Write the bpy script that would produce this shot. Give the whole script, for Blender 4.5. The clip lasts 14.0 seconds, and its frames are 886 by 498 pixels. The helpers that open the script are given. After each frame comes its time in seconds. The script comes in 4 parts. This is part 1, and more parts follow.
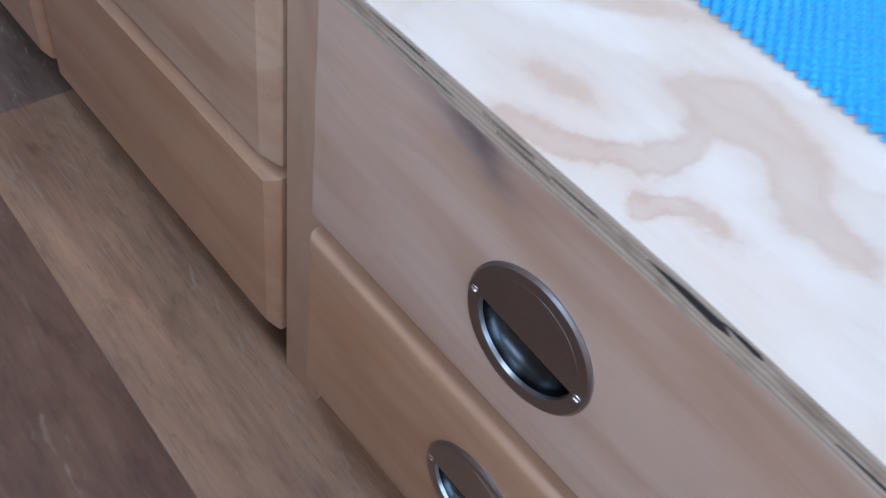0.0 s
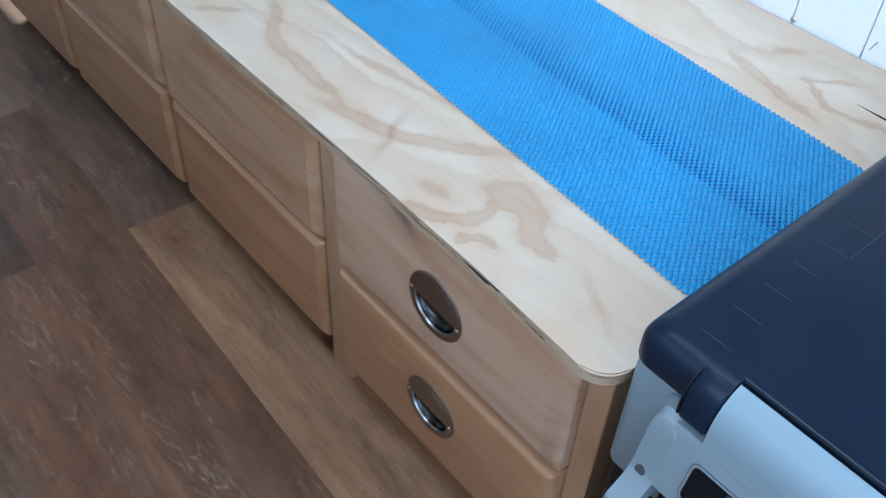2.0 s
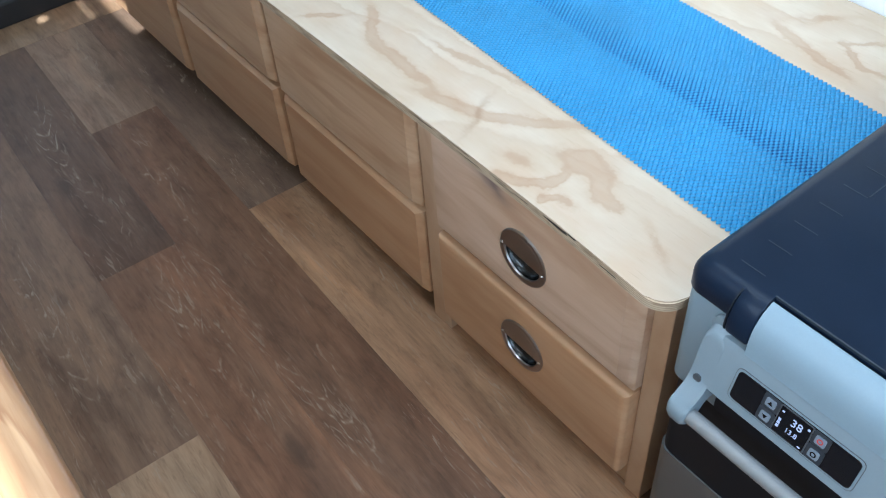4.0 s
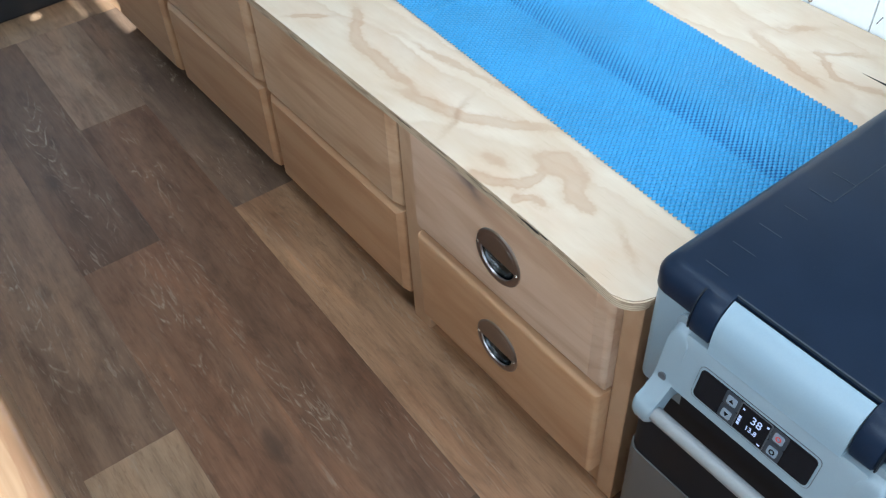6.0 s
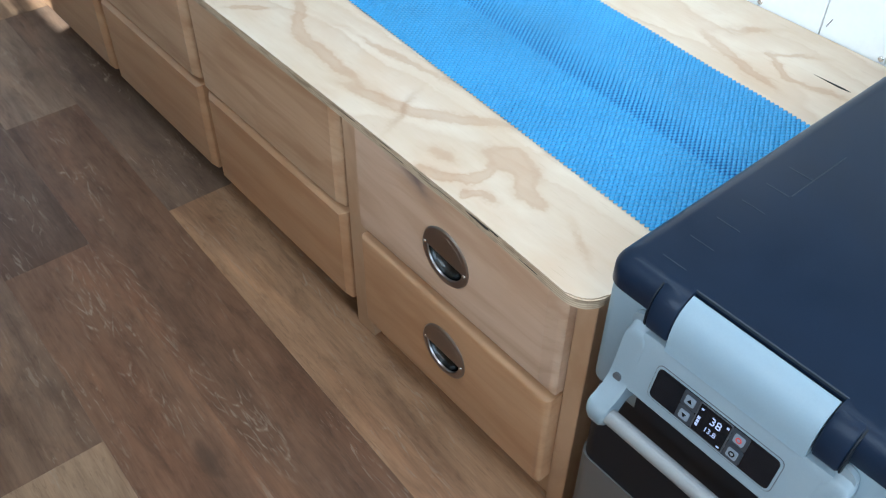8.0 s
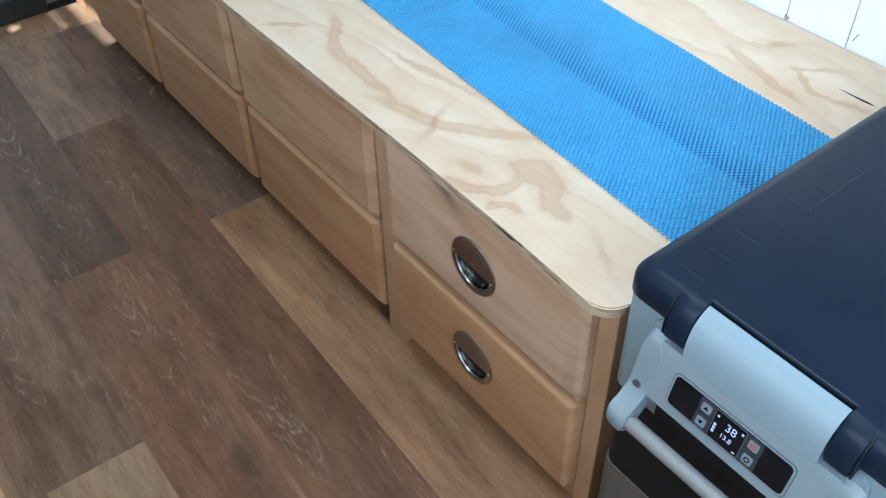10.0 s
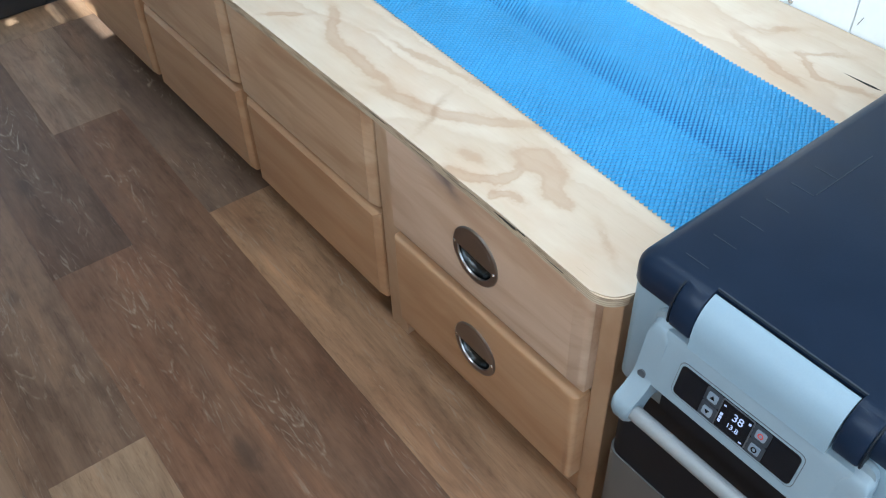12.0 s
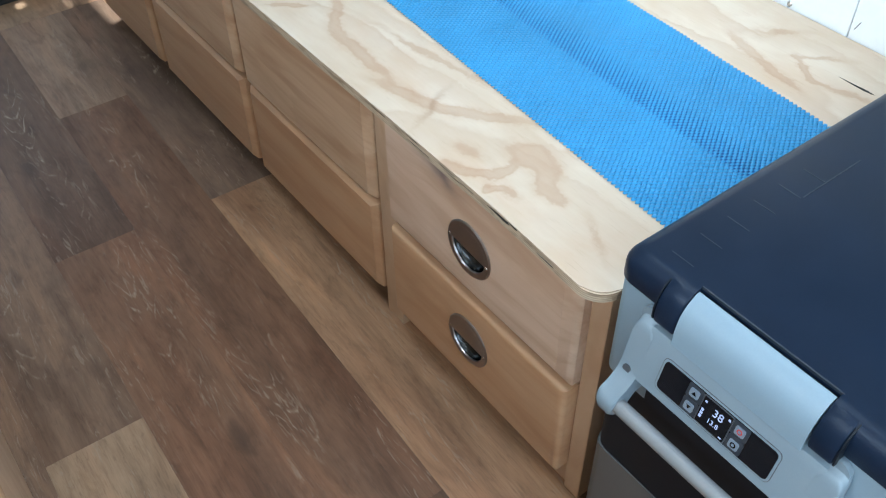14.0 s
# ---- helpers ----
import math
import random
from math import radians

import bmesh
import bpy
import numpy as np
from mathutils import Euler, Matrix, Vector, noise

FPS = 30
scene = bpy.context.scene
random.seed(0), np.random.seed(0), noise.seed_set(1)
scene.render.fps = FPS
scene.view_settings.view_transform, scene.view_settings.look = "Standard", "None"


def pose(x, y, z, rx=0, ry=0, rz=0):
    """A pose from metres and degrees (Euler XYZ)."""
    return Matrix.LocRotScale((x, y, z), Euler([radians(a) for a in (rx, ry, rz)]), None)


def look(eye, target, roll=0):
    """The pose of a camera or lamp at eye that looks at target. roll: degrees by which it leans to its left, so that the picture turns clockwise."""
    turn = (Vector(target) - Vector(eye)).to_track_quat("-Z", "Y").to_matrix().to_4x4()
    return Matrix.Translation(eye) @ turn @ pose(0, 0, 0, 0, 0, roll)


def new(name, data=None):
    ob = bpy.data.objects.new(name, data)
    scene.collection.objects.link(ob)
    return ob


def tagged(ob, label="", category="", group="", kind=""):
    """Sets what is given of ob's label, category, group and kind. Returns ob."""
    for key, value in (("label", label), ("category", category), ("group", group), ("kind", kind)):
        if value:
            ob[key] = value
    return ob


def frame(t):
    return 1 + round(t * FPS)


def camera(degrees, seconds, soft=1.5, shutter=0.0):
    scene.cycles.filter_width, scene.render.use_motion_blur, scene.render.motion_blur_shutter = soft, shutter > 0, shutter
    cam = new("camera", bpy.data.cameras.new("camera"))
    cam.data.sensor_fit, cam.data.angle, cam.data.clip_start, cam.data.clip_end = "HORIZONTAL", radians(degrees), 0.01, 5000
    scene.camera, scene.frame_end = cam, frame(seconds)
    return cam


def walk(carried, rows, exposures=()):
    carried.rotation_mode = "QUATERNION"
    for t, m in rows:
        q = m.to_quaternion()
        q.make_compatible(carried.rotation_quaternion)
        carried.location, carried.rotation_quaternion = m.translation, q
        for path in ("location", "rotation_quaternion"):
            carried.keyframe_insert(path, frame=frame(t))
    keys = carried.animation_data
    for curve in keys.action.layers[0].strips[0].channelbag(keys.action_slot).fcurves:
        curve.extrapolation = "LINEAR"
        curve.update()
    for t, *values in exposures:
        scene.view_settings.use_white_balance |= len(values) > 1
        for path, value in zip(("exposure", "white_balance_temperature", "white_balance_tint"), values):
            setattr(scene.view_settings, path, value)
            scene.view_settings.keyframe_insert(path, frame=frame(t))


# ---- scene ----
cam = camera(51.7, 14.0, soft=1.1, shutter=0.45)
PATH = [
    (0, (0.415, -0.24, 0.721), (-0.442, 0.749, -0.791), 11.5),
    (0.3, (0.45, -0.294, 0.816), (-0.347, 0.73, -0.705), 12.4),
    (0.5, (0.474, -0.294, 0.835), (-0.315, 0.719, -0.697), 11.9),
    (0.8, (0.534, -0.299, 0.878), (-0.295, 0.659, -0.67), 10.2),
    (1, (0.565, -0.309, 0.915), (-0.292, 0.605, -0.644), 9.2),
    (1.2, (0.599, -0.333, 0.951), (-0.28, 0.571, -0.602), 9.3),
    (1.5, (0.668, -0.382, 1.013), (-0.337, 0.52, -0.461), 5.8),
    (1.8, (0.743, -0.421, 1.066), (-0.293, 0.524, -0.359), 4.3),
    (2, (0.771, -0.443, 1.093), (-0.284, 0.514, -0.31), 3.3),
    (2.1, (0.787, -0.448, 1.112), (-0.352, 0.428, -0.275), 0.5),
    (2.2, (0.789, -0.455, 1.124), (-0.366, 0.372, -0.288), -1.1),
    (2.3, (0.796, -0.468, 1.136), (-0.354, 0.316, -0.297), -1.8),
    (2.4, (0.807, -0.476, 1.139), (-0.328, 0.287, -0.317), -2.7),
    (2.5, (0.818, -0.481, 1.137), (-0.307, 0.265, -0.338), -3.9),
    (2.7, (0.824, -0.504, 1.149), (-0.263, 0.282, -0.333), -2.8),
    (4.8, (0.91, -0.552, 1.227), (-0.243, 0.235, -0.205), -5.3),
    (5, (0.913, -0.553, 1.227), (-0.24, 0.232, -0.206), -5.1),
    (5.5, (0.911, -0.549, 1.229), (-0.239, 0.247, -0.201), -3.6),
    (6, (0.908, -0.54, 1.219), (-0.229, 0.273, -0.211), -3.1),
    (6.5, (0.895, -0.52, 1.176), (-0.197, 0.326, -0.27), -1.6),
    (7, (0.886, -0.51, 1.155), (-0.186, 0.394, -0.271), -0.5),
    (7.5, (0.893, -0.525, 1.144), (-0.17, 0.411, -0.267), 1.0),
    (8, (0.892, -0.533, 1.163), (-0.192, 0.397, -0.237), 0.8),
    (8.5, (0.899, -0.538, 1.17), (-0.209, 0.371, -0.224), 0.2),
    (10.8, (0.924, -0.539, 1.196), (-0.227, 0.325, -0.192), -1.5),
    (11, (0.914, -0.533, 1.183), (-0.227, 0.337, -0.21), -1.5),
    (11.5, (0.911, -0.532, 1.186), (-0.228, 0.332, -0.212), -1.7),
    (12, (0.915, -0.533, 1.179), (-0.226, 0.327, -0.219), -1.9),
    (12.5, (0.921, -0.528, 1.18), (-0.218, 0.32, -0.228), -1.9),
    (13, (0.925, -0.532, 1.189), (-0.214, 0.31, -0.222), -1.3),
    (13.5, (0.931, -0.531, 1.197), (-0.211, 0.311, -0.213), -0.5),
    (14, (0.934, -0.53, 1.192), (-0.205, 0.314, -0.219), -0.8),
]
walk(cam, [(t, look(eye, target, roll)) for t, eye, target, roll in PATH],
     exposures=[(0, 0.92, 4700, 12), (0.3, 0.87, 4750, 10), (0.8, 0.68, 4800, 9), (1.2, 0.68, 4850, 8), (1.8, 0.66, 5000, 6), (2.7, 0.80, 5150, 5), (5, 0.94, 5560, 3), (14, 0.94, 5560, 3)])
# ---- world, sun, large lights ----
SUN_ELEVATION, SUN_FROM = 50.0, 195.0
world = bpy.data.worlds.new("sky")
scene.world = world
world.use_nodes = True
wn = world.node_tree
sky = wn.nodes.new("ShaderNodeTexSky")
sky.sky_type, sky.sun_disc = "NISHITA", False
sky.sun_elevation, sky.sun_rotation = radians(SUN_ELEVATION), radians(SUN_FROM - 30)
wn.links.new(sky.outputs[0], wn.nodes["Background"].inputs[0])
wn.nodes["Background"].inputs[1].default_value = 0.078
sun = new("sun", bpy.data.lights.new("sun", "SUN"))
sun.data.energy, sun.data.angle, sun.data.color = 5.0, radians(0.5), (1, 0.96, 0.90)
SUN_WAY = Vector((-0.25, 0.97, 0)).normalized() * math.cos(radians(SUN_ELEVATION)) + Vector((0, 0, -math.sin(radians(SUN_ELEVATION))))
sun.matrix_basis = look(Vector((0, 0, 3)) - SUN_WAY, (0, 0, 3))


def area(name, eye, target, width, height, watts, color):
    lamp = new(name, bpy.data.lights.new(name, "AREA"))
    lamp.data.shape, lamp.data.size, lamp.data.size_y = "RECTANGLE", width, height
    lamp.data.energy, lamp.data.color = watts, color
    lamp.matrix_basis = look(eye, target)
    return lamp


# area lamps added as daylight fill; the openings they stand in are unseen
area("overhead_fill", (0.25, -0.15, 1.93), (0.25, -0.149, 0), 0.6, 0.6, 5.0, (0.90, 0.96, 1.0))
area("rear_fill", (1.98, -0.3, 1.15), (0.0, 0.0, 0.9), 1.1, 1.3, 10.2, (0.84, 0.93, 1.0))
area("side_fill", (0.85, -1.24, 1.3), (0.85, 0.6, 0.9), 1.45, 0.55, 10.0, (0.93, 0.97, 1.0))
area("cab_end_fill", (-2.58, -0.3, 1.3), (0.0, -0.3, 0.6), 1.3, 0.6, 1.7, (0.9, 0.96, 1.0))


# ---- materials ----
class Mat:
    """A small builder for node materials."""

    def __init__(self, name, rough=0.5, metal=0.0, coat=0.0, spec=0.5):
        self.m = bpy.data.materials.new(name)
        self.m.use_nodes = True
        self.t = self.m.node_tree
        self.b = self.t.nodes["Principled BSDF"]
        self.b.inputs["Roughness"].default_value = rough
        self.b.inputs["Metallic"].default_value = metal
        self.b.inputs["Coat Weight"].default_value = coat
        self.b.inputs["Coat Roughness"].default_value = 0.25
        self.b.inputs["Specular IOR Level"].default_value = spec

    def put(self, socket, value):
        if isinstance(value, bpy.types.NodeSocket):
            self.t.links.new(value, socket)
        elif isinstance(value, (tuple, list)) and socket.type == "RGBA" and len(value) == 3:
            socket.default_value = (*value, 1)
        else:
            socket.default_value = value

    def node(self, kind, **inputs):
        n = self.t.nodes.new(kind)
        for k, v in inputs.items():
            self.put(n.inputs[k.replace("_", " ")], v)
        return n

    def coords(self, scale=(1, 1, 1), shift=(0, 0, 0), kind="Object"):
        n = self.t.nodes.new("ShaderNodeTexCoord")
        return self.node("ShaderNodeMapping", Vector=n.outputs[kind], Scale=scale, Location=shift).outputs[0]

    def random(self):
        return self.t.nodes.new("ShaderNodeObjectInfo").outputs["Random"]

    def math(self, op, a, b=0.0, c=0.0, clamp=False):
        n = self.t.nodes.new("ShaderNodeMath")
        n.operation, n.use_clamp = op, clamp
        for s, v in zip(n.inputs, (a, b, c)):
            self.put(s, v)
        return n.outputs[0]

    def vec(self, op, a, b):
        n = self.t.nodes.new("ShaderNodeVectorMath")
        n.operation = op
        self.put(n.inputs[0], a)
        self.put(n.inputs[1], b)
        return n.outputs["Value"] if op in ("DISTANCE", "DOT_PRODUCT") else n.outputs[0]

    def noise(self, vector, scale, detail=3.0, rough=0.55, warp=0.0):
        return self.node("ShaderNodeTexNoise", Vector=vector, Scale=scale, Detail=detail, Roughness=rough, Distortion=warp).outputs[0]

    def ramp(self, fac, *stops):
        n = self.t.nodes.new("ShaderNodeValToRGB")
        e = n.color_ramp.elements
        while len(e) < len(stops):
            e.new(0.5)
        for el, (p, c) in zip(e, stops):
            el.position = p
            el.color = (*c, 1) if isinstance(c, tuple) else (c, c, c, 1)
        self.put(n.inputs[0], fac)
        return n.outputs[0]

    def mix(self, fac, a, b, how="MIX"):
        n = self.t.nodes.new("ShaderNodeMix")
        n.data_type, n.blend_type = "RGBA", how
        self.put(n.inputs["Factor"], fac)
        self.put(n.inputs["A"], a)
        self.put(n.inputs["B"], b)
        return n.outputs["Result"]

    def color(self, value):
        self.put(self.b.inputs["Base Color"], value)
        return self

    def rough(self, value):
        self.put(self.b.inputs["Roughness"], value)
        return self

    def bump(self, height, strength=0.3, distance=0.001):
        n = self.node("ShaderNodeBump", Height=height, Strength=strength, Distance=distance)
        self.t.links.new(n.outputs[0], self.b.inputs["Normal"])
        return self


def streak_mark(m, p, centre, way, long, wide):
    """A soft-edged elongated mark: 1 at its middle, fading out along and across."""
    way = Vector(way).normalized()
    off = m.vec("SUBTRACT", p, centre)
    u = m.math("MULTIPLY", m.vec("DOT_PRODUCT", off, tuple(way)), 1 / long)
    d2 = m.math("MULTIPLY", m.vec("DOT_PRODUCT", off, off), 1 / wide ** 2)
    v2 = m.math("SUBTRACT", d2, m.math("MULTIPLY", m.math("MULTIPLY", u, u), (long / wide) ** 2))
    return m.math("POWER", 2.718, m.math("MULTIPLY", m.math("MULTIPLY_ADD", u, u, v2), -1.0))


def lacquered_pine(name, light, mid, dark, seed, along=(1.0, 1.0, 1.0), coat=0.35, marks=(), bold=0.18):
    """Lacquered timber: soft broad figure, fine grain along x, faint blotches."""
    m = Mat(name, 0.38, coat=coat)
    r = m.random()
    p = m.vec("ADD", m.coords(along, (seed, seed * 0.7, 0)), m.node("ShaderNodeCombineXYZ", X=m.math("MULTIPLY", r, 13.0), Y=m.math("MULTIPLY", r, 7.0), Z=m.math("MULTIPLY", r, 31.0)).outputs[0])
    warp = m.noise(m.vec("MULTIPLY", p, (1.2, 3.0, 3.0)), 1.6, 2.0)
    figure = m.noise(m.vec("MULTIPLY", p, (1.1, 5.0, 6.0)), 2.4, 3.0, 0.5, 1.1)
    rings = m.math("FRACT", m.math("MULTIPLY_ADD", warp, 5.0, m.math("MULTIPLY", figure, 1.5)))
    band = m.ramp(rings, (0.0, 0.0), (0.75, 0.45), (0.93, 1.0), (1.0, 0.0))
    grain = m.noise(m.vec("MULTIPLY", p, (5.0, 160.0, 160.0)), 1.0, 3.0)
    c = m.ramp(figure, (0.32, dark), (0.5, mid), (0.68, light))
    c = m.mix(m.math("MULTIPLY", band, bold), c, dark)
    c = m.mix(m.math("MULTIPLY", grain, 0.22), c, dark)
    fibre = m.noise(m.vec("MULTIPLY", m.vec("ADD", p, m.vec("MULTIPLY", m.node("ShaderNodeTexNoise", Vector=p, Scale=5.0, Detail=2.0).outputs[1], (0.0, 0.0, 0.05))), (3.0, 60.0, 60.0)), 1.0, 5.0, 0.62)
    c = m.mix(m.ramp(fibre, (0.50, 0.0), (0.68, 0.34)), c, m.mix(1.0, dark, (0.86, 0.80, 0.76), "MULTIPLY"))
    c = m.mix(m.ramp(fibre, (0.30, 0.3), (0.44, 0.0)), c, light)
    if marks:
        wob = m.vec("ADD", m.coords(), m.vec("MULTIPLY", m.vec("SUBTRACT", m.node("ShaderNodeTexNoise", Vector=m.coords((1, 1, 3)), Scale=45.0, Detail=3.0).outputs[1], (0.5, 0.5, 0.5)), (0.02, 0.0, 0.012)))
    for centre, way, long, wide, depth, tint in marks:
        c = m.mix(m.math("MULTIPLY", streak_mark(m, wob, centre, way, long, wide), depth), c, tint)
    m.color(c)
    m.rough(m.math("MULTIPLY_ADD", grain, 0.15, 0.32))
    return m.bump(grain, 0.12, 0.0006).m


BENCH_TOP_Z = 0.465


# figure of the veneer: soft tan strokes from one point to another, with their half width and weight
FRONT_FIGURE = ((0.258, 0.083, 0.318, 0.094, 0.017, 0.95), (0.270, 0.094, 0.296, 0.102, 0.015, 0.7), (0.318, 0.084, 0.346, 0.059, 0.0115, 0.9), (0.346, 0.059, 0.374, 0.069, 0.0075, 0.7),
                (0.283, 0.060, 0.283, 0.028, 0.007, 0.9), (0.222, -0.004, 0.256, 0.005, 0.007, 0.75), (0.256, 0.005, 0.283, 0.028, 0.006, 0.85), (0.2995, -0.002, 0.295, 0.013, 0.005, 0.85),
                (0.295, 0.014, 0.311, 0.025, 0.005, 0.85), (0.313, 0.023, 0.338, 0.027, 0.006, 0.6), (0.202, 0.033, 0.252, 0.039, 0.011, 0.6), (0.396, 0.080, 0.474, 0.034, 0.006, 0.42))
REAR_FIGURE = ((0.032, 0.030, 0.135, 0.065, 0.008, 0.75), (0.135, 0.065, 0.236, 0.141, 0.009, 0.72), (-0.085, 0.114, 0.143, 0.146, 0.006, 0.6), (-0.105, 0.054, 0.031, 0.050, 0.009, 0.8),
               (-0.190, 0.100, -0.111, 0.058, 0.008, 0.8), (-0.247, 0.011, -0.205, 0.062, 0.006, 0.75), (0.247, 0.512, 0.327, 0.486, 0.009, 0.7), (0.327, 0.486, 0.398, 0.472, 0.007, 0.7),
               (0.258, 0.538, 0.314, 0.595, 0.008, 0.55), (0.343, 0.535, 0.397, 0.585, 0.006, 0.6), (0.350, 0.532, 0.398, 0.504, 0.006, 0.7), (0.398, 0.504, 0.486, 0.528, 0.006, 0.55))


def rotary_ply(name):
    """Pale rotary-cut ply: tan strokes of figure with a firm rim, faint contours of a slow height field, fine grain."""
    m = Mat(name, 0.6, coat=0.0, spec=0.16)
    p = m.coords()
    drift = m.vec("MULTIPLY", m.vec("SUBTRACT", m.node("ShaderNodeTexNoise", Vector=p, Scale=26.0, Detail=6.0, Roughness=0.68).outputs[1], (0.5, 0.5, 0.5)), (0.036, 0.030, 0.0))
    wob = m.vec("ADD", p, drift)
    field = 0.0
    for x0, y0, x1, y1, wide, weight in FRONT_FIGURE + REAR_FIGURE:
        a, b = Vector((x0, y0, BENCH_TOP_Z)), Vector((x1, y1, BENCH_TOP_Z))
        stroke = streak_mark(m, wob, tuple((a + b) / 2), b - a, (b - a).length * 0.62, wide * 1.25)
        field = m.math("MULTIPLY_ADD", stroke, weight, field)
    field = m.math("ADD", field, m.math("MULTIPLY", m.math("SUBTRACT", m.noise(m.vec("MULTIPLY", p, (18.0, 42.0, 1.0)), 1.0, 4.0, 0.6), 0.5), 0.35))
    band = m.ramp(field, (0.08, 0.0), (0.30, 0.22), (0.44, 0.60), (0.56, 0.66), (0.75, 0.54), (1.0, 0.50))
    # slow contours where the figure is faint
    h = m.math("MULTIPLY_ADD", m.vec("DOT_PRODUCT", wob, (-0.20, 0.97, 0.0)), 2.4, m.math("MULTIPLY", m.noise(m.vec("MULTIPLY", wob, (2.4, 5.0, 1.0)), 1.0, 2.5, 0.45, 0.4), 0.9))
    rings = m.math("FRACT", m.math("MULTIPLY", h, 4.3))
    faint = m.ramp(rings, (0.0, 0.0), (0.45, 0.02), (0.80, 0.5), (0.93, 0.75), (1.0, 0.0))
    patch = m.noise(m.vec("MULTIPLY", p, (2.0, 5.0, 1.0)), 3.0, 3.0)
    grain = m.noise(m.vec("MULTIPLY", p, (14.0, 300.0, 60.0)), 1.0, 3.0)
    flecks = m.ramp(m.noise(m.vec("MULTIPLY", p, (30.0, 420.0, 60.0)), 1.0, 2.0), (0.64, 0.0), (0.72, 1.0))
    c = m.ramp(patch, (0.35, (0.615, 0.495, 0.37)), (0.65, (0.695, 0.60, 0.485)))
    blush = m.noise(m.vec("MULTIPLY", wob, (7.0, 15.0, 1.0)), 1.0, 3.0, 0.55, 0.5)
    c = m.mix(m.ramp(blush, (0.5, 0.0), (0.72, 0.42)), c, (0.60, 0.43, 0.30))
    c = m.mix(m.math("MULTIPLY", faint, m.math("MULTIPLY", m.ramp(patch, (0.38, 0.3), (0.62, 1.0)), 0.62)), c, (0.47, 0.31, 0.20))
    c = m.mix(m.math("MULTIPLY", band, m.math("MULTIPLY_ADD", blush, 0.8, 0.46)), c, (0.44, 0.275, 0.17))
    c = m.mix(m.math("MULTIPLY", grain, 0.18), c, (0.45, 0.31, 0.19))
    c = m.mix(m.math("MULTIPLY", flecks, 0.14), c, (0.30, 0.20, 0.12))
    knot = streak_mark(m, wob, (0.122, 0.055, BENCH_TOP_Z), (0.43, -0.9, 0), 0.042, 0.0060)
    c = m.mix(m.math("MULTIPLY", knot, 0.55), c, (0.36, 0.22, 0.13))
    m.color(c)
    return m.bump(m.math("ADD", grain, m.math("MULTIPLY", band, 0.3)), 0.10, 0.0006).m


def ply_edge():
    """The stacked plies seen on the edge: thin light and dark layers along z, torn and grey in places."""
    m = Mat("ply_edge", 0.65)
    p = m.coords()
    wob = m.noise(m.vec("MULTIPLY", p, (9.0, 9.0, 40.0)), 1.0, 3.0)
    z = m.math("MULTIPLY_ADD", wob, 0.9, m.math("MULTIPLY", m.vec("DOT_PRODUCT", p, (0, 0, 1.0)), 330.0))
    layer = m.ramp(m.math("FRACT", z), (0.0, 0.25), (0.2, 1.0), (0.72, 0.85), (0.86, 0.1), (1.0, 0.25))
    streak = m.noise(m.vec("MULTIPLY", p, (25.0, 25.0, 500.0)), 1.0, 4.0)
    c = m.mix(layer, (0.29, 0.205, 0.13), (0.55, 0.44, 0.31))
    tear = m.ramp(m.noise(m.vec("MULTIPLY", p, (16.0, 16.0, 420.0)), 1.0, 4.0, 0.7), (0.64, 0.0), (0.70, 1.0))
    c = m.mix(m.math("MULTIPLY", streak, 0.35), c, (0.32, 0.25, 0.19))
    worn = m.ramp(m.noise(m.vec("MULTIPLY", p, (22.0, 22.0, 110.0)), 1.0, 4.0, 0.65), (0.50, 0.0), (0.64, 0.7))
    c = m.mix(worn, c, (0.20, 0.135, 0.085))
    m.color(m.mix(m.math("MULTIPLY", tear, 0.75), c, (0.07, 0.055, 0.045)))
    return m.bump(m.math("SUBTRACT", streak, tear), 0.5, 0.001).m


